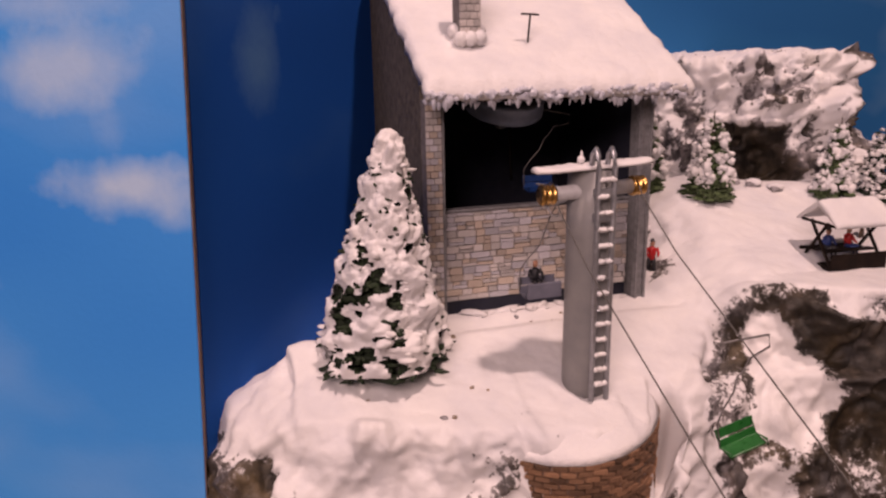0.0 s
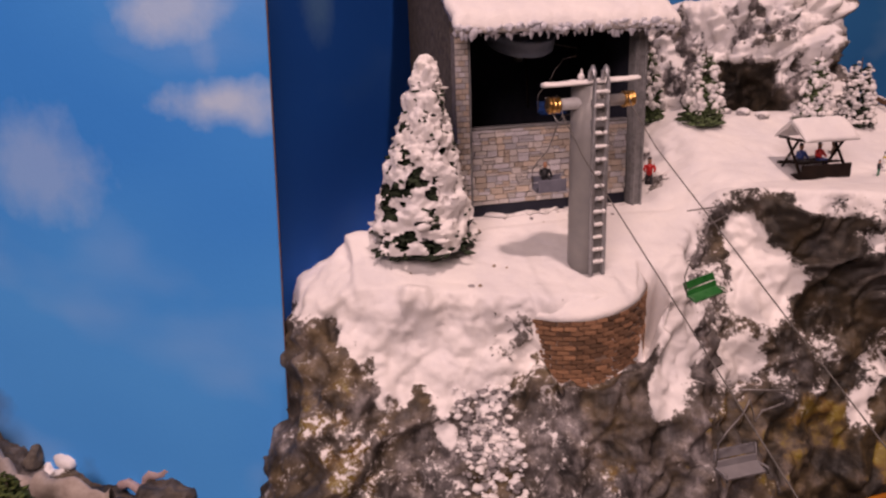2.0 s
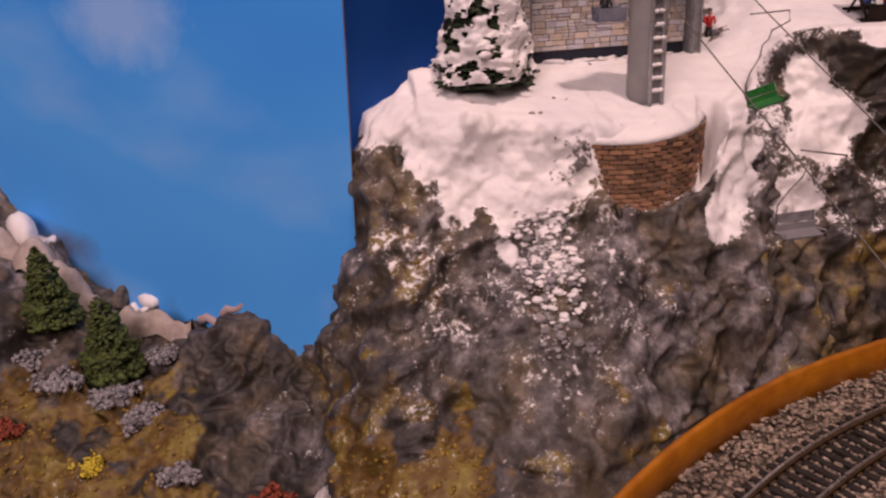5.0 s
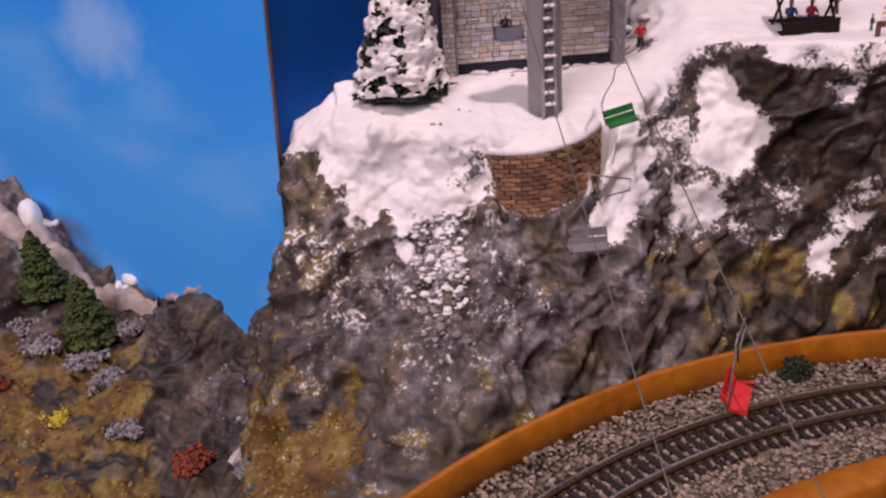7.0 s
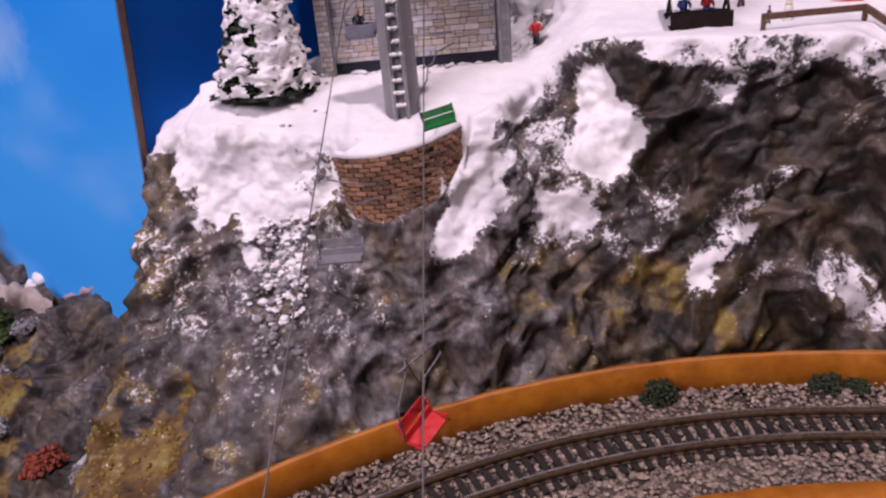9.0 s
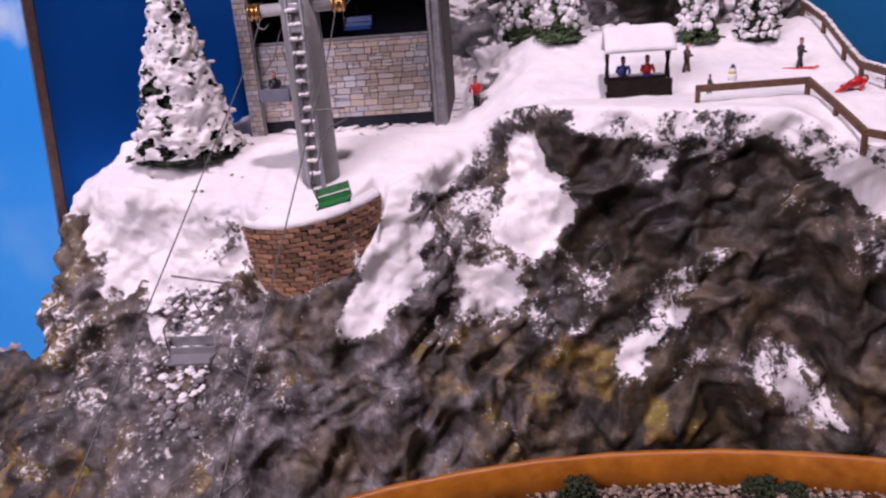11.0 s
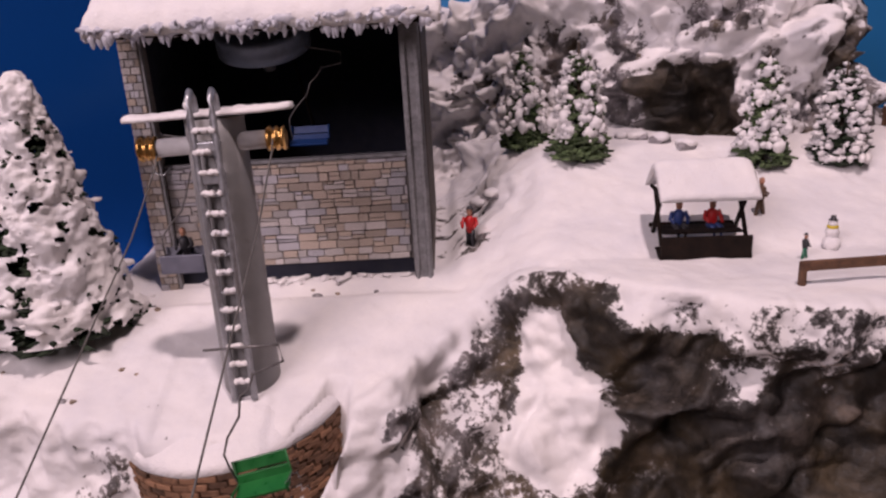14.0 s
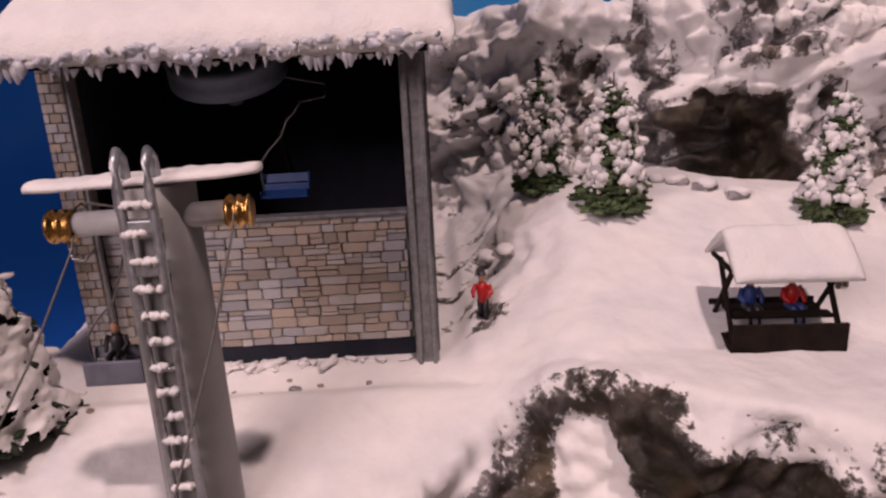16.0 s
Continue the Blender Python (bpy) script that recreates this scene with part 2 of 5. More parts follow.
def sky_board(name, low, mid, cloud, amount, puffs=()):
    """Hand-sprayed sky: blue with soft drifting streaks and a few sprayed clouds (centre, half-sizes)."""
    m, nt, bs = material(name)
    vec = coords(nt, scale=(1.0, 1.0, 1.9))
    n = noise_of(nt, vec, 5.0, 3.0, 0.5)
    n2 = noise_of(nt, vec, 2.2, 2.0)
    base = mixc(nt, ramp(nt, n2, [(0.35, (0,) * 3), (0.65, (1,) * 3)]), low, mid)
    col = mixc(nt, ramp(nt, n, [(0.50, (0,) * 3), (0.80, (amount,) * 3)]), base, cloud)
    rag = node(nt, "ShaderNodeTexNoise", Scale=22.0, Detail=4.0, Roughness=0.6)
    nt.links.new(coords(nt), rag.inputs["Vector"])
    for centre, half, dens, *tone in puffs:
        mp = nt.nodes.new("ShaderNodeMapping")
        mp.vector_type = "TEXTURE"
        mp.inputs["Location"].default_value = centre
        mp.inputs["Scale"].default_value = half
        nt.links.new(nt.nodes.new("ShaderNodeTexCoord").outputs["Object"], mp.inputs["Vector"])
        ln = nt.nodes.new("ShaderNodeVectorMath")
        ln.operation = "LENGTH"
        nt.links.new(mp.outputs["Vector"], ln.inputs[0])
        d = maths(nt, "ADD", ln.outputs["Value"], maths(nt, "MULTIPLY", maths(nt, "SUBTRACT", rag.outputs["Fac"], 0.5), 1.5))
        col = mixc(nt, ramp(nt, d, [(0.25, (dens,) * 3), (1.0, (0,) * 3)]), col, tone[0] if tone else cloud)
    nt.links.new(col, bs.inputs["Base Color"])
    bs.inputs["Roughness"].default_value = 0.75
    bs.inputs["Specular IOR Level"].default_value = 0.12
    bump(nt, bs, noise_of(nt, coords(nt), 300.0), 0.0003, 0.4)
    return m


SKY_LIGHT = sky_board("sprayed_light_sky", (0.018, 0.255, 0.76), (0.045, 0.34, 0.84), (0.44, 0.60, 0.80), 0.35, (
    ((-0.166, -0.029, 0.092), (0.050, 0.050, 0.017), 0.95), ((-0.145, -0.043, 0.084), (0.022, 0.022, 0.016), 0.7), ((-0.190, -0.014, 0.146), (0.052, 0.052, 0.024), 0.75),
    ((-0.172, -0.026, 0.122), (0.016, 0.016, 0.022), 0.4), ((-0.285, 0.048, 0.050), (0.060, 0.060, 0.045), 0.40), ((-0.20, -0.005, 0.175), (0.05, 0.05, 0.014), 0.5),
    ((-0.370, 0.103, -0.125), (0.06, 0.06, 0.022), 0.7, (0.10, 0.085, 0.09)), ((-0.275, 0.042, -0.172), (0.016, 0.016, 0.030), 0.6, (0.08, 0.07, 0.07))))
# SKY_DARK and SKY_BACK: same sky as SKY_LIGHT, darkened for weaker light on them
SKY_DARK = sky_board("sprayed_sky_in_shade", (0.001, 0.060, 0.29), (0.001, 0.085, 0.39), (0.10, 0.25, 0.44), 0.25, (
    ((-0.090, 0.010, 0.150), (0.020, 0.028, 0.034), 0.55), ((-0.075, 0.030, 0.172), (0.008, 0.011, 0.010), 0.7)))
SKY_BACK = sky_board("sprayed_sky_dimmed", (0.010, 0.12, 0.33), (0.018, 0.18, 0.42), (0.18, 0.33, 0.48), 0.6)
STONE = plain("grey_buff_stone", (0.36, 0.33, 0.32), (0.78, 0.74, 0.72), 0.8, 160.0, relief=0.0005, per_object=0.24)
STONE_BUFF = plain("warm_buff_stone", (0.35, 0.285, 0.235), (0.68, 0.585, 0.50), 0.8, 160.0, relief=0.0005, per_object=0.22)
STONE_BLUE = plain("cool_grey_stone", (0.34, 0.33, 0.36), (0.72, 0.71, 0.76), 0.8, 160.0, relief=0.0005, per_object=0.24)
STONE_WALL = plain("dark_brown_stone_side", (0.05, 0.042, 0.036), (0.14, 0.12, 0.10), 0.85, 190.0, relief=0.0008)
MORTAR = plain("dark_mortar", (0.12, 0.105, 0.10), (0.24, 0.22, 0.21), 0.9, 300.0)
BRICK = plain("red_brown_brick", (0.115, 0.062, 0.038), (0.41, 0.225, 0.125), 0.85, 260.0, relief=0.0005, per_object=0.55)
BRICK_JOINT = plain("sooty_brick_joint", (0.15, 0.10, 0.072), (0.33, 0.225, 0.165), 0.9, 300.0)
# station interior and foot gap: shade given as a near-black bluish colour
BLACK = plain("interior_shade_black", (0.010, 0.012, 0.024), (0.020, 0.023, 0.042), 0.8, 60.0, relief=0)
GREY_POST = plain("weathered_grey_post", (0.13, 0.13, 0.135), (0.27, 0.27, 0.28), 0.6, 200.0)
PYLON = plain("matt_grey_painted_tube", (0.21, 0.21, 0.215), (0.27, 0.265, 0.26), 0.5, 60.0, relief=0.00008)
STEEL = plain("dull_grey_metal", (0.30, 0.31, 0.33), (0.48, 0.49, 0.52), 0.4, 200.0, metal=0.7, relief=0.0001)
WHEEL = plain("blue_grey_wheel", (0.12, 0.15, 0.21), (0.20, 0.24, 0.32), 0.5, 80.0, relief=0.00008)
TUBE_WHITE = plain("pale_grey_tube", (0.42, 0.42, 0.43), (0.55, 0.55, 0.56), 0.45, 100.0, relief=0.00008)
BRASS = plain("bright_turned_brass", (0.48, 0.26, 0.07), (0.70, 0.42, 0.15), 0.30, 150.0, metal=1.0, relief=0.00005)
WIRE = plain("weathered_wire", (0.11, 0.10, 0.095), (0.26, 0.25, 0.25), 0.45, 500.0, metal=0.4, relief=0)
CABLE = plain("dark_twisted_cable", (0.05, 0.048, 0.045), (0.14, 0.13, 0.12), 0.5, 900.0, relief=0)
GREEN = plain("green_plastic", (0.004, 0.085, 0.016), (0.009, 0.145, 0.028), 0.35, 100.0, relief=0)
RED = plain("red_plastic", (0.42, 0.012, 0.012), (0.55, 0.025, 0.02), 0.35, 100.0, relief=0)
# darkened: the chair's shade inside the station is in this blue
BLUE = plain("blue_plastic", (0.006, 0.035, 0.15), (0.012, 0.055, 0.20), 0.4, 100.0, relief=0)
SLATE = plain("slate_blue_plastic", (0.12, 0.125, 0.165), (0.17, 0.175, 0.22), 0.5, 100.0, relief=0)
DULL = plain("grey_plastic", (0.13, 0.125, 0.135), (0.18, 0.175, 0.185), 0.5, 100.0, relief=0)
DARK_WOOD = plain("dark_brown_wood", (0.006, 0.004, 0.0035), (0.018, 0.011, 0.008), 0.85, 220.0)
RAIL_WOOD = plain("brown_wood_rail", (0.06, 0.028, 0.014), (0.15, 0.075, 0.04), 0.75, 240.0)
KERB = plain("ochre_varnished_board", (0.25, 0.075, 0.0015), (0.40, 0.140, 0.003), 0.45, 45.0, relief=0.0003)
BALLAST = plain("grey_ballast", (0.10, 0.076, 0.055), (0.36, 0.285, 0.22), 0.9, 420.0, relief=0.0006, island=0.5)
BALLAST_BED = plain("ballast_bed", (0.035, 0.025, 0.018), (0.12, 0.092, 0.068), 0.9, 500.0, relief=0.001)
SLEEPER = plain("dark_sleeper_plastic", (0.006, 0.004, 0.003), (0.018, 0.012, 0.009), 0.7, 300.0, relief=0.0002)
RAIL = plain("brown_weathered_rail", (0.07, 0.042, 0.022), (0.16, 0.105, 0.06), 0.5, 260.0, metal=0.4)
RAIL_TOP = plain("worn_bright_rail_head", (0.42, 0.38, 0.34), (0.66, 0.61, 0.56), 0.28, 60.0, metal=0.9, relief=0)
NEEDLES = plain("dark_green_needles", (0.004, 0.010, 0.004), (0.018, 0.036, 0.012), 0.8, 500.0, island=0.4)
NEEDLES_LIGHT = plain("green_needles", (0.014, 0.030, 0.005), (0.075, 0.105, 0.018), 0.8, 500.0, island=0.4)
NEEDLES_MIX = plain("snow_dusted_green_needles", (0.02, 0.045, 0.012), (0.10, 0.14, 0.06), 0.8, 700.0, island=0.5)
FOAM = plain("dark_olive_foam", (0.006, 0.012, 0.003), (0.028, 0.040, 0.010), 0.9, 500.0, island=0.4)
BEIGE = plain("pale_beige_plaster", (0.26, 0.21, 0.185), (0.46, 0.395, 0.35), 0.85, 60.0, relief=0.0006)
PALE_ROCK = plain("pale_grey_rock", (0.32, 0.30, 0.29), (0.56, 0.54, 0.52), 0.85, 200.0, relief=0.0008)
PINKISH = plain("pinkish_grey_plaster", (0.26, 0.18, 0.18), (0.42, 0.33, 0.33), 0.85, 90.0, relief=0.0006)
TRIM = plain("dull_brown_board_edge", (0.10, 0.055, 0.040), (0.20, 0.125, 0.095), 0.8, 160.0)
BARK = plain("brown_bark", (0.03, 0.02, 0.012), (0.09, 0.06, 0.04), 0.85, 300.0)
LICHEN = plain("grey_lichen", (0.10, 0.093, 0.095), (0.30, 0.285, 0.295), 0.9, 400.0, island=0.35)
OCHRE = plain("ochre_foam", (0.10, 0.05, 0.008), (0.26, 0.17, 0.025), 0.9, 300.0, island=0.4)
YELLOW = plain("yellow_foam", (0.38, 0.28, 0.015), (0.55, 0.44, 0.04), 0.9, 400.0, island=0.25)
RUST = plain("rust_red_foam", (0.13, 0.022, 0.010), (0.26, 0.055, 0.022), 0.9, 400.0, island=0.3)
HALL = plain("hall_wall_paint", (0.45, 0.42, 0.38), (0.52, 0.49, 0.45), 0.8, 3.0, relief=0)
DARK_WOOD.node_tree.nodes["Principled BSDF"].inputs["Specular IOR Level"].default_value = 0.15
FLOOR = plain("hall_carpet", (0.06, 0.055, 0.05), (0.11, 0.10, 0.09), 0.95, 30.0)

# ---------------------------------------------------------------- the hall
for nm, sx, sy, sz, c in (
    ("wall_north", 7.2, 0.1, 3.9, (0, 3.05, 0.80)), ("wall_south", 7.2, 0.1, 3.9, (0, -3.05, 0.80)),
    ("wall_east", 0.1, 6.0, 3.9, (3.55, 0, 0.80)), ("wall_west", 0.1, 6.0, 3.9, (-3.55, 0, 0.80)),
):
    tagged(part(nm, box(sx, sy, sz, c), HALL), "plain pale painted wall of the hall", "wall", kind="structure")
tagged(part("floor", box(7.2, 6.2, 0.1, (0, 0, -1.2)), FLOOR), "dark carpeted floor of the hall", "floor", kind="structure")
tagged(part("ceiling", box(7.2, 6.2, 0.1, (0, 0, 2.80)), HALL), "plain pale ceiling of the hall", "ceiling", kind="structure")

# ---------------------------------------------------------------- the mountain
# columns of the plan: where the plateau ends and where the face stands at each level
STATION = [-0.20, -0.15, -0.10, -0.05, 0.00, 0.05, 0.10, 0.135, 0.165, 0.19, 0.22, 0.26, 0.32, 0.36, 0.45, 0.95]
FACE = {
    "edge": [-0.055, -0.058, -0.066, -0.076, -0.094, -0.100, -0.090, -0.050, -0.028, -0.033, -0.070, -0.088, -0.106, -0.128, -0.146, -0.146],
    -0.060: [-0.088, -0.088, -0.088, -0.088, -0.100, -0.112, -0.108, -0.080, -0.074, -0.073, -0.086, -0.098, -0.111, -0.134, -0.152, -0.152],
    -0.100: [-0.108, -0.108, -0.106, -0.110, -0.124, -0.136, -0.126, -0.099, -0.096, -0.092, -0.099, -0.106, -0.118, -0.139, -0.156, -0.156],
    -0.140: [-0.130, -0.130, -0.132, -0.150, -0.152, -0.148, -0.140, -0.120, -0.117, -0.111, -0.116, -0.120, -0.130, -0.145, -0.160, -0.160],
    -0.192: [-0.165, -0.165, -0.185, -0.220, -0.195, -0.170, -0.156, -0.148, -0.142, -0.136, -0.136, -0.138, -0.144, -0.156, -0.185, -0.300],
}
BACK_X = [0.10, 0.14, 0.17, 0.20, 0.24, 0.27, 0.29, 0.33, 0.37, 0.41]
BACK_Y = [0.235, 0.215, 0.205, 0.180, 0.160, 0.135, 0.105, 0.075, 0.075, 0.085]
BACK_H = [0.133, 0.134, 0.117, 0.093, 0.092, 0.093, 0.095, 0.099, 0.102, 0.094]
FINE = np.linspace(-0.25, 1.0, 1251)
GAUSS = np.exp(-0.5 * (np.arange(-24, 25) / 8.0) ** 2)
GAUSS /= GAUSS.sum()


def along(xs, ys):
    line = np.interp(FINE, xs, ys)
    line = np.convolve(np.pad(line, 24, mode="edge"), GAUSS, mode="valid")
    return lambda x: np.interp(x, FINE, line)


FACE_Y = [along(STATION, FACE[k]) for k in ("edge", -0.060, -0.100, -0.140, -0.192)]
BACK_LINE, BACK_TOP = along(BACK_X, BACK_Y), along(BACK_X, BACK_H)


def plateau(x, y):
    low = 0.001 + 0.33 * np.minimum(y, 0) - 0.8 * np.clip(y + 0.024, 0, 0.04) * smooth(-0.030, -0.070, x)
    low = low + 0.011 * np.exp(-((x + 0.084) / 0.024) ** 2 - ((y + 0.028) / 0.020) ** 2) - 0.55 * np.maximum(0, -0.094 - x)
    high = 0.011 + 0.36 * np.clip(y + 0.035, 0, 0.10) + 0.05 * np.minimum(0, y + 0.06)
    z = low + (high - low) * smooth(0.142, 0.205, x)
    z = z - 0.42 * np.clip(-0.085 - y, 0, 0.1) * smooth(0.325, 0.355, x)
    z = z + BACK_TOP(x) * smooth(0.0, 0.035, y - BACK_LINE(x)) * smooth(0.10, 0.14, x) * smooth(0.425, 0.40, x)
    return z


def lowland(x, y):
    z = -0.19 + 0.33 * np.maximum(y, -0.20)
    z = z + 0.065 * smooth(-0.30, -0.46, x) * smooth(-0.10, 0.06, y)
    z = z + 0.030 * np.exp(-((x + 0.235) / 0.050) ** 2 - ((y + 0.01) / 0.035) ** 2)
    return z


def ground(x, y):
    ys = [fy(x) for fy in FACE_Y]
    top = plateau(x, np.maximum(y, ys[0]))
    zs = [plateau(x, ys[0]), -0.060, -0.100, -0.140, -0.192]
    z = top
    for k in range(4):
        t = np.clip((ys[k] - y) / (ys[k] - ys[k + 1]), 0, 1)
        z = z + t * (zs[k + 1] - zs[k])
    z = z - 0.014 * smooth(0.0, 0.03, ys[4] - y)
    right = 0.414 + 0.10 * y + 1.4 * np.maximum(0, -0.07 - y)
    z = z + (-0.205 - z) * smooth(0.0, 0.045, x - right) * smooth(-0.205, -0.14, z)
    left = smooth(-0.184, -0.114, x + 0.10 * np.maximum(0, y + 0.09) - 0.18 * np.minimum(0, y + 0.09))
    z = lowland(x, y) * (1 - left) + z * left
    # the whole layout drops to a flat front strip
    flat = smooth(-0.24, -0.30, y) * smooth(-0.30, -0.10, x)
    return z + (-0.206 - z) * flat * smooth(-0.22, -0.20, -np.abs(z))


COLS = np.concatenate([np.linspace(-0.62, -0.45, 12)[:-1], np.linspace(-0.45, -0.21, 160)[:-1], np.linspace(-0.21, 0.42, 470)[:-1], np.linspace(0.42, 0.95, 40)])
NV = 600
yf = np.linspace(0.33, -0.75, 1700)
XX, YY = np.meshgrid(COLS, yf, indexing="ij")
ZZ = ground(XX, YY)
k5 = np.exp(-0.5 * (np.arange(-6, 7) / 2.4) ** 2)
k5 /= k5.sum()
pad = np.pad(ZZ, ((0, 0), (6, 6)), mode="edge")
ZZ = sum(k5[i] * pad[:, i:i + ZZ.shape[1]] for i in range(13))
PX, PY, PZ = (np.empty((len(COLS), NV)) for _ in range(3))
dens = np.interp(yf, [-0.75, -0.32, -0.24, 0.24, 0.27, 0.33], [0.1, 0.15, 1.0, 1.0, 0.4, 0.3])
for c in range(len(COLS)):
    step = np.hypot(np.diff(yf), np.diff(ZZ[c])) * dens[1:]
    s = np.concatenate([[0], np.cumsum(step)])
    want = np.linspace(0, s[-1], NV)
    PX[c], PY[c], PZ[c] = COLS[c], np.interp(want, s, yf), np.interp(want, s, ZZ[c])


def normals(P):
    du, dv = np.gradient(P, axis=0), np.gradient(P, axis=1)
    n = np.cross(dv, du)
    return n / np.maximum(1e-12, np.linalg.norm(n, axis=-1, keepdims=True))


P = np.stack([PX, PY, PZ], axis=-1)
N = normals(P)
if N[300, 100, 2] < 0:
    N = -N
steep = smooth(0.93, 0.6, N[..., 2])
x, y, z = P[..., 0], P[..., 1], P[..., 2]
warp = np.stack([fbm(P, 40.0, 2, 3), fbm(P, 40.0, 2, 5), fbm(P, 40.0, 2, 7)], axis=-1) * 0.012
wob = 1.8 * fbm(P, 30.0, 4, 11)
fine = 1.8 * fbm(P, 110.0, 4, 21)
edgy = 1.8 * fbm(P, 75.0, 4, 26)
crag = 1 - 2.6 * np.abs(fbm((P + warp) * np.array([1, 1, 0.7]), 26.0, 3, 31))
chip = 1 - 2.6 * np.abs(fbm((P + warp) * np.array([1.0, 1.0, 1.35]) + 0.35 * P[..., [2, 0, 1]], 70.0, 3, 36))

# where the snow lies
ragged = 0.0045 * wob + 0.0040 * edgy


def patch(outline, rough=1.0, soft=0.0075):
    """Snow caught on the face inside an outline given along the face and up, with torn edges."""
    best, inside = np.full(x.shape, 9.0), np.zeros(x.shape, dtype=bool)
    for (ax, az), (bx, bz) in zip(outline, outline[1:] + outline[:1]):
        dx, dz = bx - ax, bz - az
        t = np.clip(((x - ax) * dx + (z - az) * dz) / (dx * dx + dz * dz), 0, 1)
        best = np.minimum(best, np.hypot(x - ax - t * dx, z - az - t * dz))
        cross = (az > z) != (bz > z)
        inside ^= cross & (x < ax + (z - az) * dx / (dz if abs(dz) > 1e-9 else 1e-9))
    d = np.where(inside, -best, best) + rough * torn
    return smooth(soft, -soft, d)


torn = 0.0030 * wob + 0.0034 * edgy + 0.0026 * fine
RIDGE_SNOW = ((-0.392, 0.093, 0.014), (-0.309, 0.049, 0.012))
front = smooth(0.006, -0.006, y - FACE_Y[0](x) + (1.3 * ragged + 0.001 * fine) * smooth(0.10, 0.15, x))
line = np.interp(x, [-0.14, -0.118, -0.100, -0.080, -0.040, 0.0, 0.02], [-0.02, -0.040, -0.067, -0.091, -0.101, -0.086, -0.07])
face_snow = smooth(-0.012, 0.012, z - line + 0.016 * wob + 0.010 * edgy + 0.008 * fine) * smooth(0.040, 0.015, x)
bare = smooth(0.020, 0.006, np.abs(x + 0.006)) * smooth(-0.020, -0.040, z) * smooth(0.0, 0.16, edgy + 0.25 * wob)
face_snow = face_snow * (1 - 0.62 * bare)
rubble = smooth(0.034, 0.006, np.abs(x + 0.030 + 0.016 * wob)) * smooth(-0.170, -0.09, z) * (0.53 + 0.26 * edgy)
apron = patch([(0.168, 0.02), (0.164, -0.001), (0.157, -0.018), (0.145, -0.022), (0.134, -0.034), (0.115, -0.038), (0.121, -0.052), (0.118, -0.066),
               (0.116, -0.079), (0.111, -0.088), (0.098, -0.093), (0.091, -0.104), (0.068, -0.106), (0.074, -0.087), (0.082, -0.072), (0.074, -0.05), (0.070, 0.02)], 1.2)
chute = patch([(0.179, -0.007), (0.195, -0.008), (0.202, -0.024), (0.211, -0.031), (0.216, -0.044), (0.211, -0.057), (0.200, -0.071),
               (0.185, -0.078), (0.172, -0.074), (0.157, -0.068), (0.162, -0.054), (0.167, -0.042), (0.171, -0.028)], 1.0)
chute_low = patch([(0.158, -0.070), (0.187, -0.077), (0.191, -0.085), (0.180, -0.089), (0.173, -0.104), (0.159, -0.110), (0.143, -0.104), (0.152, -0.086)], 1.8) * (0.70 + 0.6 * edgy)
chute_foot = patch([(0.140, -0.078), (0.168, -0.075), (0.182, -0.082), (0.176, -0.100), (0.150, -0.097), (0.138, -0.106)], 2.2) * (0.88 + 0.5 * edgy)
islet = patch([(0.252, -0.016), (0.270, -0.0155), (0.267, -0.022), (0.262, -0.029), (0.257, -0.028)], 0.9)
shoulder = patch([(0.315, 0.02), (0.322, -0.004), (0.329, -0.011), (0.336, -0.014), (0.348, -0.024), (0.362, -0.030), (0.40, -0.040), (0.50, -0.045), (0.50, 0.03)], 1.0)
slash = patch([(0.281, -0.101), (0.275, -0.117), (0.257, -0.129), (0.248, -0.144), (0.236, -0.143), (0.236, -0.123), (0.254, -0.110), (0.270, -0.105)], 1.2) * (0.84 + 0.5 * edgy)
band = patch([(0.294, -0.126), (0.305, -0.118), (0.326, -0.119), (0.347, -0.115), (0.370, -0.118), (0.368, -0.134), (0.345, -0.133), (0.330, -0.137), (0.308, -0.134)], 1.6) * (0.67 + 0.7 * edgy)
dabs = smooth(0.44, 0.66, fbm(np.stack([x * 0.75 + z * 0.6, y * 0.5, (z * 0.75 - x * 0.6) * 3.4], axis=-1), 30.0, 4, 71) * 1.8 + 0.10 * edgy) * smooth(0.12, 0.16, x) * smooth(0.335, 0.30, x) * smooth(-0.035, -0.075, z) * smooth(-0.165, -0.145, z) * 0.36
low_band = smooth(0.024, 0.004, np.abs(z + 0.098 + 0.03 * wob)) * smooth(0.10, 0.15, x) * smooth(0.27, 0.20, x) * (0.41 + 0.50 * edgy)
dust = 0.13 + 0.13 * smooth(0.10, 0.0, x) * smooth(-0.19, -0.11, z) + 0.17 * wob + 0.16 * np.clip(N[..., 2] - 0.4, -0.3, 0.4) - 0.06 * smooth(0.20, 0.26, x) + 0.36 * smooth(0.032, 0.010, np.abs(x - 0.146)) * smooth(-0.12, -0.09, z) * (0.7 + 0.8 * edgy) + 0.42 * smooth(0.312, 0.335, x) * smooth(-0.080, -0.045, z) * (0.7 + 0.9 * edgy)
rim = smooth(-0.008, 0.004, z + 0.001 + 0.6 * torn) * smooth(0.205, 0.225, x)
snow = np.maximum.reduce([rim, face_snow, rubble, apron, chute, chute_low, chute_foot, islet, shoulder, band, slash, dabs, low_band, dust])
top_snow = 1.0 + 0.0 * wob
back = smooth(0.0, 0.014, y - BACK_LINE(x) + 0.012 + 0.010 * wob) * smooth(0.115, 0.135, x)
grain = 1.8 * fbm(P * np.array([1.0, 1.0, 0.55]), 210.0, 3, 83)
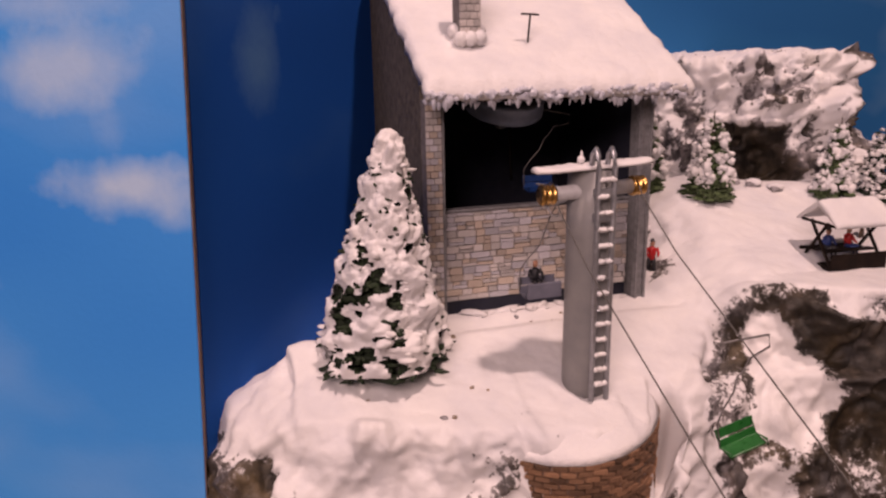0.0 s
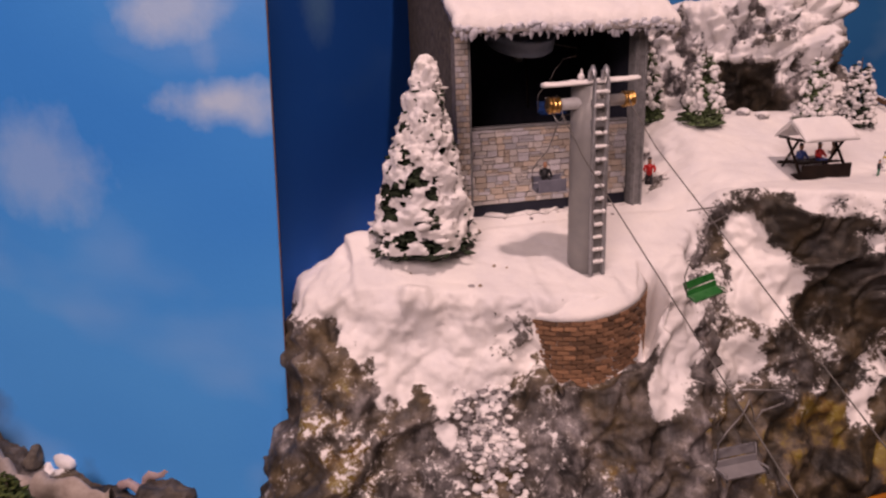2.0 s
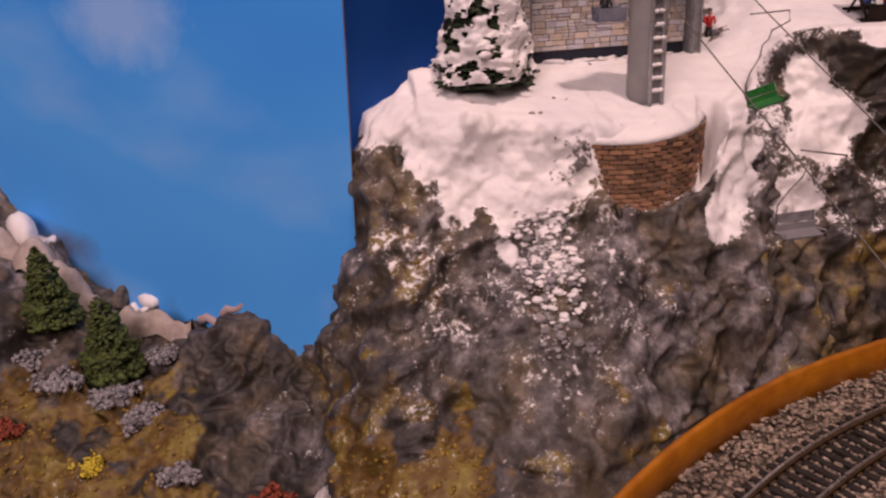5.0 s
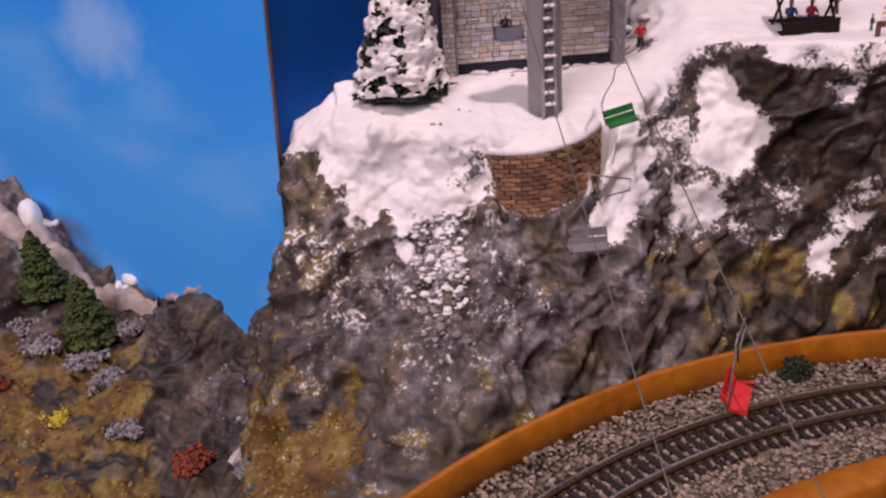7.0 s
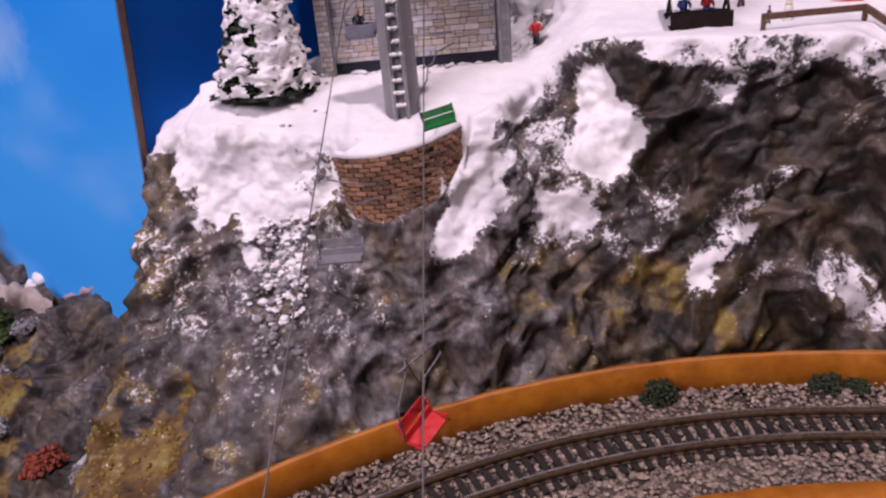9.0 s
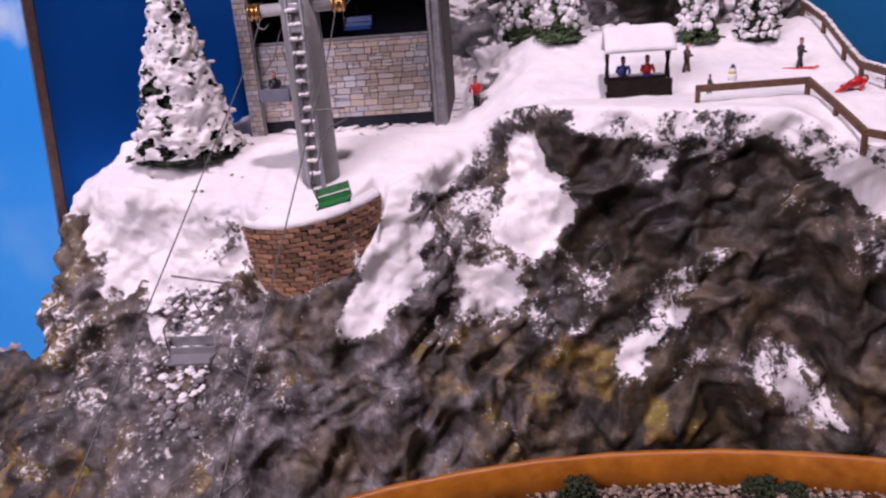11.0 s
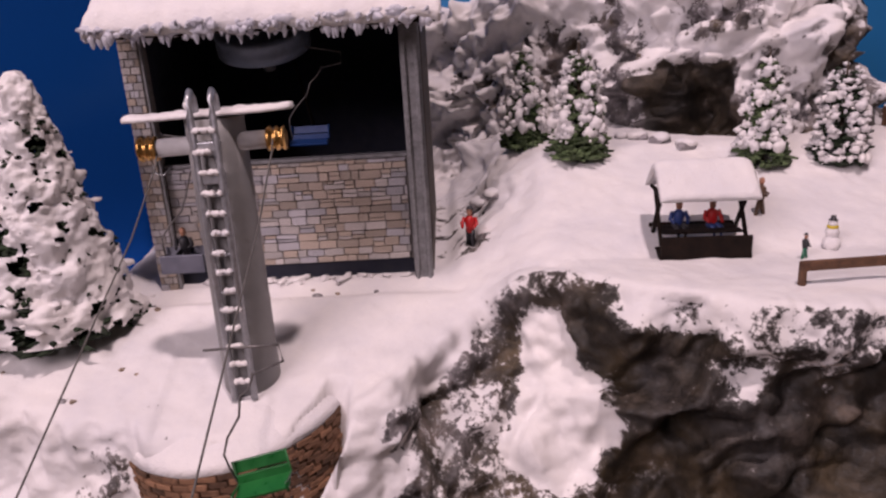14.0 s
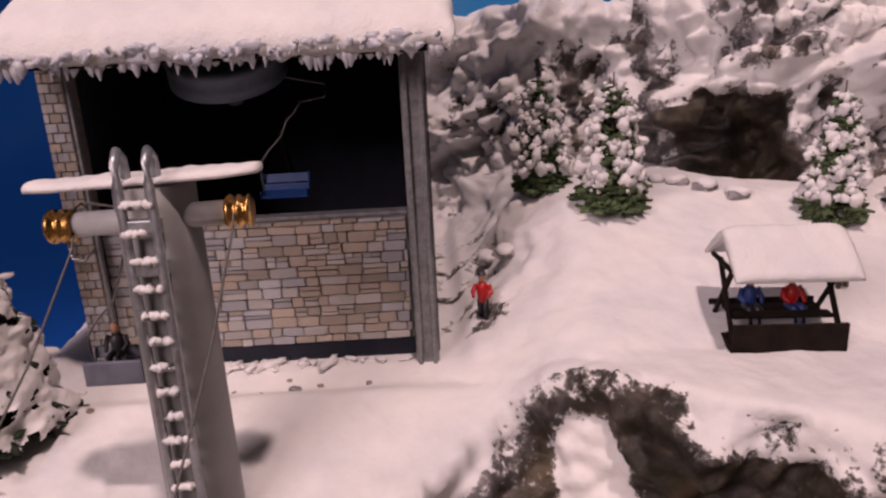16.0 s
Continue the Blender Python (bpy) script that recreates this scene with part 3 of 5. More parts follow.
back_snow = 0.54 + 0.16 * smooth(0.27, 0.24, x) + 0.50 * (N[..., 2] - 0.45) + 0.40 * fine + 0.40 * edgy + 0.36 * wob + 0.46 * grain
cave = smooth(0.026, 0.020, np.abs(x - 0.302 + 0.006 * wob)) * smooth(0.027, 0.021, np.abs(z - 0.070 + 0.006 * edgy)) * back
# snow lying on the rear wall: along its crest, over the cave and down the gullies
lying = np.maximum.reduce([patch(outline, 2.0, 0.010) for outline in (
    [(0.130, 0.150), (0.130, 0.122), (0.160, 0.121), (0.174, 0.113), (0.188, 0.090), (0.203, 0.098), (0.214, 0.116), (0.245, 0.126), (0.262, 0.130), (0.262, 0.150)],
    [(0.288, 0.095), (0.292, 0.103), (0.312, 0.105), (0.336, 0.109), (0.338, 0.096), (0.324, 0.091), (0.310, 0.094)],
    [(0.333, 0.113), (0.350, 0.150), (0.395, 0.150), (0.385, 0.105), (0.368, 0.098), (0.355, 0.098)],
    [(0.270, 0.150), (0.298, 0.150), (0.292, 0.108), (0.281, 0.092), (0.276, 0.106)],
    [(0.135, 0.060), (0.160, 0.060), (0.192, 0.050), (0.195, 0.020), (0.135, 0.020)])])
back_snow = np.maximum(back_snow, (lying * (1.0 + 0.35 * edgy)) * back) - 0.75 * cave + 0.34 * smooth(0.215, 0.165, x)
top_snow = top_snow * (1 - back) + back_snow * back
top_snow = top_snow - 0.48 * smooth(0.70, 0.48, N[..., 2] - 0.10 * edgy) * (1 - back) * smooth(0.10, 0.13, x)
foot = smooth(0.03, 0.01, np.abs(x - 0.147)) * smooth(-0.005, 0.02, y) * smooth(0.20, 0.12, y)
top_snow = top_snow - 0.62 * foot * np.clip(0.55 + 1.0 * edgy, 0, 1)
snow = snow * front + top_snow * (1 - front)
snow = snow * smooth(-0.134, -0.119, x + 0.006 * wob) + 0.2 * smooth(-0.119, -0.134, x)
snow = np.where(x < -0.19, 0.10 + 0.16 * wob, snow)
for px, py, size in RIDGE_SNOW:
    snow = np.maximum(snow, smooth(1.3, 0.6, np.hypot(x - px, y - py) / size))
# the plateau's shoulder beyond the fence is bare below a torn line
tip = np.interp(x, [0.31, 0.327, 0.336, 0.348, 0.362, 0.40, 0.5], [-0.2, -0.113, -0.122, -0.133, -0.141, -0.150, -0.155])
snow = np.where(x > 0.31, np.minimum(snow, np.maximum(smooth(-0.008, 0.008, y - tip + torn), np.maximum.reduce([band, dabs, dust]))), snow)
ring = np.hypot(x - 0.0447, y + 0.0645)
snow = np.maximum(snow, smooth(0.0505, 0.0480, ring))
snow = np.where((y < -0.26) | (x > 0.47), 0.0, np.clip(snow, 0, 1))
moss = smooth(-0.105, -0.165, z + 0.02 * wob) * (0.30 + 0.42 * fbm(P, 26.0, 3, 51) + 0.20 * wob)
moss = np.maximum(moss, (0.50 + 0.30 * wob) * patch([(0.105, -0.112), (0.142, -0.114), (0.209, -0.108), (0.26, -0.135), (0.30, -0.15), (0.28, -0.175), (0.174, -0.170), (0.110, -0.160)], 3.0, 0.020))
moss = np.maximum(moss, 0.85 * patch([(-0.180, -0.19), (-0.095, -0.172), (-0.088, -0.20), (-0.15, -0.24), (-0.19, -0.24)], 3.0, 0.016))
moss = np.maximum(moss, (0.42 + 0.35 * wob) * patch([(-0.135, -0.062), (-0.112, -0.060), (-0.092, -0.095), (-0.085, -0.135), (-0.125, -0.135), (-0.145, -0.10)], 3.0, 0.020))
moss = np.maximum(moss, (0.38 + 0.35 * wob) * patch([(0.015, -0.098), (0.070, -0.095), (0.085, -0.135), (0.02, -0.14)], 3.0, 0.020))
autumn = np.interp(y, [-0.30, -0.158, -0.126, -0.09, -0.05, 0.0], [-0.19, -0.231, -0.252, -0.259, -0.273, -0.30])
autumn = smooth(0.016, -0.016, x - autumn + 0.016 * wob) * smooth(0.01, -0.04, y)
moss = np.maximum(moss * smooth(-0.21, -0.15, x), autumn * (0.80 + 0.45 * wob + 0.3 * edgy))
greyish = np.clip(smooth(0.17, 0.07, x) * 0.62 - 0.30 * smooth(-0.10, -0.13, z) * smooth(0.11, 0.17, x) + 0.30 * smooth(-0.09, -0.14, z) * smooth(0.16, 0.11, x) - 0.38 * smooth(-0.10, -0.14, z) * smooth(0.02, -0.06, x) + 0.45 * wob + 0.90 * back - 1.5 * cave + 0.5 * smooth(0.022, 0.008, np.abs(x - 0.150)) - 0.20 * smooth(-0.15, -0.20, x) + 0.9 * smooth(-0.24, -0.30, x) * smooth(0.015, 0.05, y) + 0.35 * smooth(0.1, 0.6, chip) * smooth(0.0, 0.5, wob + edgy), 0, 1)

# alpha mask: cave recess painted dark for its shade; right cliff, low slopes darker
shade_tone = np.maximum(0.75 * cave, 0.72 * smooth(0.165, 0.20, x) * smooth(-0.12, -0.08, z) * (1 - back) * (1.0 + 0.60 * wob))
shade_tone = np.maximum(shade_tone, 0.5 * smooth(-0.17, -0.21, x) * smooth(0.0, -0.04, y) * (0.4 + 0.9 * edgy) + 0.4 * smooth(0.15, 0.45, wob) * (1 - back) + 0.45 * smooth(0.04, -0.04, x) * smooth(-0.10, -0.15, z) * (0.7 + 0.6 * edgy))

# crags and snow relief
deep = smooth(0.45, 0.65, snow)
lay = P + 0.5 * warp
lay = np.stack([0.82 * lay[..., 0] + 0.57 * lay[..., 2], lay[..., 1], 1.7 * (0.82 * lay[..., 2] - 0.57 * lay[..., 0])], axis=-1)
bulge = slabs(lay, 24.0, 91, 15.0)
knob = slabs(lay + 0.3, 62.0, 97, 9.0)
smoothed = smooth(0.19, 0.24, x) * 0.75
disp = steep * (0.0065 * wob + (1 - 0.7 * deep) * ((1 - smoothed) * (0.0055 * (crag - 0.2) + 0.0022 * (chip - 0.2)) + (0.55 + 0.45 * smoothed) * (0.0130 * bulge + 0.0055 * knob)) + 0.0010 * fine)
disp = disp + (1 - steep) * (0.0011 * wob + 0.0005 * fine)
disp = disp + 0.0030 * deep * (1 - 0.6 * steep) + 0.0007 * deep * edgy * (0.4 + 0.6 * steep) + deep * steep * smooth(0.06, 0.09, x) * (0.0020 * bulge + 0.0010 * knob)
disp = disp + back * (0.0036 * (crag - 0.2) + 0.0036 * (chip - 0.2) + 0.0055 * bulge + 0.0050 * knob + 0.0014 * edgy + 0.0014 * fine + 0.0007 * grain) * (0.35 + 0.65 * steep) - 0.010 * cave
low = smooth(-0.16, -0.20, x)
disp = disp + low * (0.0045 * (crag - 0.2) + 0.0025 * (chip - 0.2) + 0.0080 * bulge + 0.0040 * knob) * (1 - steep)
P2 = P + N * disp[..., None]
# the building, the round wall and the track bed stay clear
calm = np.maximum(smooth(0.012, 0.0, np.maximum(np.abs(x - 0.06) - 0.08, np.abs(y - 0.09) - 0.10)), 0)
P2 = P2 * (1 - calm[..., None]) + (P - np.array([0, 0, 0.003])) * calm[..., None]
sink = smooth(0.060, 0.053, ring) * smooth(0.0435, 0.0470, ring) * smooth(-0.080, -0.092, y - 0.008 * smooth(0.05, 0.075, x)) * smooth(0.006, 0.022, x) * smooth(0.100, 0.090, x)
P2[..., 2] = P2[..., 2] * (1 - sink) + np.minimum(P2[..., 2], -0.080 + 0.008 * wob + 0.004 * edgy) * sink
rr = np.hypot(x - 0.252, y + 0.65)
under = smooth(0.535, 0.505, rr)
P2[..., 2] = P2[..., 2] * (1 - under) + np.minimum(P2[..., 2], -0.208) * under

nc = len(COLS)
me = bpy.data.meshes.new("mountain")
me.vertices.add(nc * NV)
me.vertices.foreach_set("co", P2.reshape(-1))
idx = np.arange(nc * NV).reshape(nc, NV)
quads = np.stack([idx[:-1, :-1], idx[:-1, 1:], idx[1:, 1:], idx[1:, :-1]], axis=-1).reshape(-1, 4)
me.loops.add(quads.size)
me.loops.foreach_set("vertex_index", quads.reshape(-1).astype(np.int32))
me.polygons.add(len(quads))
me.polygons.foreach_set("loop_start", np.arange(0, quads.size, 4, dtype=np.int32))
me.polygons.foreach_set("use_smooth", np.ones(len(quads), dtype=bool))
me.update(calc_edges=True)
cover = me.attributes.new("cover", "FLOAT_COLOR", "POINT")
cover.data.foreach_set("color", np.stack([snow, np.clip(moss, 0, 1), greyish, np.clip(shade_tone, 0, 1)], axis=-1).reshape(-1))
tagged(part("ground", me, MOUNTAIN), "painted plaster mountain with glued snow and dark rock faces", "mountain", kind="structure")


def rest(px, py):
    """The height of the finished ground at a place on its top."""
    d = np.hypot(P2[..., 0] - px, P2[..., 1] - py)
    return float(P2[..., 2].reshape(-1)[int(np.argmin(d.reshape(-1)))])


# ---------------------------------------------------------------- painted boards behind
def board(name, a, b, a_top, b_top, mat, label, thick=0.006):
    """A painted panel; its ends may lean (top offsets per metre of height)."""
    z0, z1 = -0.42, 0.60
    d = Vector((b[0] - a[0], b[1] - a[1], 0)).normalized()
    back = Vector((-d.y, d.x, 0)) * thick

    def end(p, lean, zz):
        return Vector((p[0] + lean[0] * zz, p[1] + lean[1] * zz, zz))

    q = [end(a, a_top, z0), end(b, b_top, z0), end(b, b_top, z1), end(a, a_top, z1)]
    v = [tuple(p) for p in q] + [tuple(p + back) for p in q]
    f = [(0, 1, 2, 3), (7, 6, 5, 4), (0, 4, 5, 1), (1, 5, 6, 2), (2, 6, 7, 3), (3, 7, 4, 0)]
    return tagged(part(name, mesh_of(name, v, f, False), mat), label, "backdrop", kind="structure")


LEAN = (0.049, 0.064)
board("backdrop_light", (-0.78, 0.37), (-0.1375, -0.0480), LEAN, LEAN, SKY_LIGHT, "light blue sky board with soft white clouds", 0.0012)
board("backdrop_dark", (-0.1355, -0.0365), (0.096, 0.280), LEAN, LEAN, SKY_DARK, "sky board behind the building, coloured deep blue for its shade")
board("backdrop_rear", (0.097, 0.293), (1.15, 0.36), (0, 0), (0, 0), SKY_BACK, "sky board with faint clouds, coloured mid blue for its dimmer light")
board("trim", (-0.1366, -0.0475), (-0.1360, -0.0370), LEAN, LEAN, TRIM, "brown wooden end of the light sky board", 0.0006)


# ---------------------------------------------------------------- the lift station
station = thing("lift_station", "stone chairlift station with a snowy roof and open dark front", "building", pose(0.0, 0.0065, -0.0020))
FW = 0.1245  # clear width between the pillars


def roof_z(py):
    return 0.131 + 0.65 * (py + 0.027) if py < 0.100 else 0.2135 - 0.65 * (py - 0.100)


def gable(x0, x1):
    """A side wall whose top follows the roof."""
    pts = [(0.004, -0.006), (0.004, roof_z(0.004)), (0.100, roof_z(0.100)), (0.150, roof_z(0.150)), (0.150, -0.006)]
    v = [(x0, a, b) for a, b in pts] + [(x1, a, b) for a, b in pts]
    f = [(0, 1, 2, 3, 4), (9, 8, 7, 6, 5)] + [(i, i + 5, (i + 1) % 5 + 5, (i + 1) % 5) for i in range(5)]
    return mesh_of("side_wall", v, f, False)


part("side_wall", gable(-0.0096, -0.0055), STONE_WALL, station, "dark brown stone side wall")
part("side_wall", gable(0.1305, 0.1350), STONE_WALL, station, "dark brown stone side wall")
# black linings: the dimness inside the open station is put into their colour
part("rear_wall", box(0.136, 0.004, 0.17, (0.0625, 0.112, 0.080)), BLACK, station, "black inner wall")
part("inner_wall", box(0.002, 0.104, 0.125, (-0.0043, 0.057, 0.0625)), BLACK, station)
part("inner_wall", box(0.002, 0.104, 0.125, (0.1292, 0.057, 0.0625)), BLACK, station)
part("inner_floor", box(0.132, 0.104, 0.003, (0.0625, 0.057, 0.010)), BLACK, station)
# added black strip in place of the shaded gap below the front wall
part("foot_gap_strip", box(FW, 0.006, 0.012, (FW / 2, 0.0055, 0.002)), BLACK, station, "black strip standing in for the dark gap under the front wall")
panel = part("front_wall", box(FW, 0.005, 0.0545, (FW / 2, 0.0045, 0.0355)), MORTAR, station, "waist-high front wall of coursed grey and buff stone")
part("coping", box(FW, 0.0068, 0.0016, (FW / 2, 0.0045, 0.0636), 0.0004), GREY_POST, station, "thin grey coping")
pillar = part("pillar", box(0.0094, 0.010, 0.134, (-0.0047, 0.0, 0.061)), MORTAR, station, "stone-faced corner pillar")
part("pillar_strip", box(0.0012, 0.0022, 0.128, (0.0009, -0.0042, 0.062), 0.0003), GREY_POST, station, "thin pale wooden strip")
post = part("pillar", box(0.0095, 0.0105, 0.136, (0.1297, -0.001, 0.062), 0.0006), GREY_POST, station, "weathered grey right corner post")
part("post_ridge", box(0.0018, 0.0016, 0.132, (0.1267, -0.0070, 0.062), 0.0004), GREY_POST, post)
part("post_ridge", box(0.0018, 0.0016, 0.132, (0.1327, -0.0070, 0.062), 0.0004), GREY_POST, post)

rs = np.random.RandomState(77)
dc = np.stack([0.012 + 0.118 * rs.rand(34), 0.0020 + 0.0040 * rs.rand(34), -0.0022 + 0.0016 * rs.rand(34)], axis=1)
ds = 0.0010 + 0.0026 * rs.rand(34) ** 2
tagged(part("snow_drift", clumps("snow_drift", dc, np.stack([ds * 2.6, ds, ds * 0.55], axis=1), 2, 78, 0.35), SNOW), "ragged snow drift along the foot of the station", "snow", kind="stuff")

# roof boards and the snow on them
RX0, RX1 = -0.0150, 0.1460


def roof_slab(lift, thick, inset, seed, lumps):
    nu, nv = 110, 90
    v = []
    for i in range(nu):
        for j in range(nv):
            px = RX0 + inset + (RX1 - RX0 - 2 * inset) * i / (nu - 1)
            py = -0.0285 + inset * 0.5 + 0.184 * j / (nv - 1)
            v.append((px, py, roof_z(py) + lift))
    v = np.array(v)
    if lumps:
        e = np.minimum(np.minimum(v[:, 0] - RX0, RX1 - v[:, 0]), v[:, 1] + 0.0285)
        v[:, 2] += lumps * fbm(v, 60.0, 3, seed) + 0.35 * lumps * fbm(v, 220.0, 2, seed + 5) - 0.005 * np.exp(-e / 0.0022)
        v[:, 1] -= 0.0015 * fbm(v, 130.0, 2, seed + 9) * (v[:, 1] < -0.015)
        v[:, 0] += 0.0018 * fbm(v, 130.0, 2, seed + 7) * (e < 0.008)
    low = v.copy()
    low[:, 2] = np.minimum(v[:, 2] - 0.0006, [roof_z(a) + lift - thick for a in v[:, 1]])
    if lumps:
        rim = np.exp(-e / 0.003)
        low[:, 2] += rim * (0.0022 * fbm(v, 170.0, 3, seed + 2) - 0.0012)
    n = nu * nv
    f = []
    for i in range(nu - 1):
        for j in range(nv - 1):
            a = i * nv + j
            f.append((a, a + nv, a + nv + 1, a + 1))
            f.append((n + a, n + a + 1, n + a + nv + 1, n + a + nv))
    ring = [i * nv for i in range(nu)] + [(nu - 1) * nv + j for j in range(1, nv)] + [i * nv + nv - 1 for i in range(nu - 2, -1, -1)] + [j for j in range(nv - 2, 0, -1)]
    for a, b in zip(ring, ring[1:] + ring[:1]):
        f.append((a, n + a, n + b, b))
    return mesh_of("roof", np.vstack([v, low]), f)


part("roof", roof_slab(0.0, 0.004, 0.003, 3, 0), DARK_WOOD, station, "dark roof boards")
roof_snow = part("roof_snow", roof_slab(0.0075, 0.0085, 0.0, 3, 0.0012), SNOW, station, "thick snow with a drooping icy edge")
rng = random.Random(4)
ix = RX0 + 0.001
while ix < RX1 - 0.001:
    length = rng.uniform(0.0014, 0.0058) * rng.choice((0.5, 0.8, 1.0))
    w = rng.uniform(0.0006, 0.0019)
    tilt = rng.uniform(-0.0006, 0.0006)
    prof = [(w * 0.5, 0.0030), (w * 1.3, 0.0012), (w * 1.15, -length * 0.25), (w * 0.80, -length * 0.55), (w * 0.42, -length * 0.85), (0.0003, -length)]
    bm = bmesh.new()
    rings = []
    for r, h in prof:
        rings.append([bm.verts.new((r * (1 + rng.uniform(-0.3, 0.3)) * math.cos(a * math.pi / 3) + tilt * -h * 60, 0.8 * r * math.sin(a * math.pi / 3), h)) for a in range(6)])
    for r0, r1 in zip(rings, rings[1:]):
        for a in range(6):
            bm.faces.new((r0[a], r0[(a + 1) % 6], r1[(a + 1) % 6], r1[a])).smooth = True
    part("icicle", bm, ICE, roof_snow, at=pose(ix, -0.0262 + rng.uniform(-0.0016, 0.0016), 0.1278 + rng.uniform(-0.0008, 0.0008)))
    ix += w * rng.uniform(0.7, 1.7) + (rng.uniform(0.001, 0.004) if rng.random() < 0.2 else 0)
rs = np.random.RandomState(61)
ec = np.stack([RX0 + 0.0005 + (RX1 - RX0 - 0.001) * rs.rand(150), -0.0278 + 0.0020 * (rs.rand(150) - 0.5), 0.1305 + 0.0050 * (rs.rand(150) - 0.5)], axis=1)
es = 0.0007 + 0.0013 * rs.rand(150) ** 2
# snow lumps; the shade of the eave front is in their grey-blue
part("frozen_edge", clumps("frozen_edge", ec, np.stack([es * 2.6, es * 0.55, es * 1.1], axis=1), 2, 62, 0.35), ICE, roof_snow, "bumpy frozen snow along the eave, tinted grey-blue for its shade")

chimney = part("chimney", box(0.0125, 0.012, 0.050, (0.0190, 0.006, 0.1755), 0.0006), MORTAR, station, "short square stone chimney")
for k, (px, py, pz) in enumerate(((0.019, -0.001, 0.160), (0.0135, -0.0005, 0.160), (0.0245, 0.0, 0.1605), (0.012, 0.006, 0.1645), (0.026, 0.006, 0.1645), (0.019, 0.013, 0.1715))):
    part("chimney_snow", clumps("chimney_snow", [(px, py, pz)], [0.0042], 3, 8 + k, 0.10), SNOW, chimney)
aerial = part("aerial", tube([(0.054, 0.001, 0.158), (0.0555, 0.001, 0.1735)], 0.0006, 8), DARK_WOOD, station, "small dark T-shaped aerial")
part("crossbar", tube([(0.0500, 0.001, 0.1735), (0.0605, 0.001, 0.1730)], 0.0006, 8), DARK_WOOD, aerial)

# the great wheel under the roof
WM = pose(0.0520, 0.0300, 0.1262, 24, 0, 0) @ Matrix.Diagonal((0.90, 0.90, 1.0, 1.0))
wheel = part("bull_wheel", lathe([(0.004, 0.0050), (0.0245, 0.0050), (0.0270, 0.0044), (0.0273, 0.0022), (0.0260, 0.0), (0.0273, -0.0022), (0.0273, -0.0070), (0.0245, -0.0078), (0.0225, -0.0040), (0.004, -0.0040)], sides=56, m=WM), WHEEL, station, "large blue-grey cable wheel under the roof")
part("axle", tube([WM @ Vector((0, 0, 0.014)), WM @ Vector((0, 0, -0.020))], 0.0032, 12), STEEL, wheel)
part("brace", tube([(0.063, 0.050, 0.112), (0.069, 0.060, 0.070)], 0.0009, 8), DARK_WOOD, station)

# ---------------------------------------------------------------- lift tower, cables and chairs
TX, TY = 0.0545, -0.0700
tz = rest(TX, TY) - 0.006
tower = thing("lift_tower", "grey tubular chairlift tower with ladder and snowy cap board", "tower", pose(TX, TY, 0))
part("column", lathe([(0.0121, tz), (0.0119, 0.0), (0.0116, 0.060), (0.0115, 0.0935), (0.0100, 0.0940)], sides=40), PYLON, tower, "smooth matt grey column")
for sx in (-0.0042, 0.0042):
    pts = [(sx, -0.0148, tz + 0.002), (sx, -0.0148, 0.05), (sx, -0.0148, 0.096), (sx, -0.0140, 0.1015), (sx, -0.0115, 0.1045), (sx, -0.0088, 0.1020), (sx, -0.0080, 0.095)]
    part("ladder_rail", tube(pts, 0.0014, 8), STEEL, tower, "dull grey ladder rail curved over the cap")
rz, k = tz + 0.010, 0
rng = random.Random(9)
while rz < 0.093:
    rung = part("rung", tube([(-0.0042, -0.0148, rz), (0.0042, -0.0148, rz)], 0.0008, 6), STEEL, tower)
    c = [(rng.uniform(-0.0030, 0.0036), -0.0152, rz + 0.0009) for _ in range(4)]
    part("rung_snow", clumps("rung_snow", c, [(0.0022, 0.0013, 0.0013)] * 4, 2, 40 + k, 0.25), SNOW, rung, "snow on the rung")
    rz, k = rz + 0.0080, k + 1
for zc in (0.072, 0.084):
    part("ladder_bracket", box(0.0105, 0.0040, 0.0042, (0, -0.0135, zc), 0.0005), STEEL, tower)

# cap board
nb = 60
v, f = [], []
for i in range(nb):
    u = i / (nb - 1)
    px, pz = -0.0328 + 0.0640 * u, 0.0950 + 0.0016 * u
    half = 0.0074 * (0.35 + 0.65 * min(1, 6 * u * (1 - u) + 0.25)) * (1 + 0.12 * noise.noise((u * 9, 0, 3)))
    top = 0.0015 + 0.0008 * noise.noise((u * 14, 5, 0))
    yy = -0.0052 + 0.0036 * u
    for dy, dz in ((-1.0, -0.0010), (-1.03, 0.0002), (-0.6, top * 0.8), (0.0, top), (0.6, top * 0.85), (1.03, 0.0002), (1.0, -0.0010)):
        v.append((px, yy + dy * half, pz + dz))
for i in range(nb - 1):
    for j in range(7):
        a, b = i * 7 + j, i * 7 + (j + 1) % 7
        f.append((a, b, b + 7, a + 7))
f += [tuple(range(6, -1, -1)), tuple(range((nb - 1) * 7, nb * 7))]
cap = part("cap_board", mesh_of("cap_board", v, f), SNOW, tower, "long narrow snow-covered cap board")
part("snow_peak", clumps("snow_peak", [(-0.0080, -0.0038, 0.0990), (-0.0075, -0.0036, 0.1012)], [(0.002, 0.002, 0.0022), (0.0008, 0.0008, 0.0022)], 2, 3, 0.15), SNOW, cap)

# roller arm with brass pulleys
AY, AZ = -0.0035, 0.0838
part("arm", tube([(-0.0265, AY - 0.001, AZ - 0.0006), (0.0245, AY + 0.001, AZ + 0.0006)], 0.0036, 20), TUBE_WHITE, tower, "pale grey cross tube")
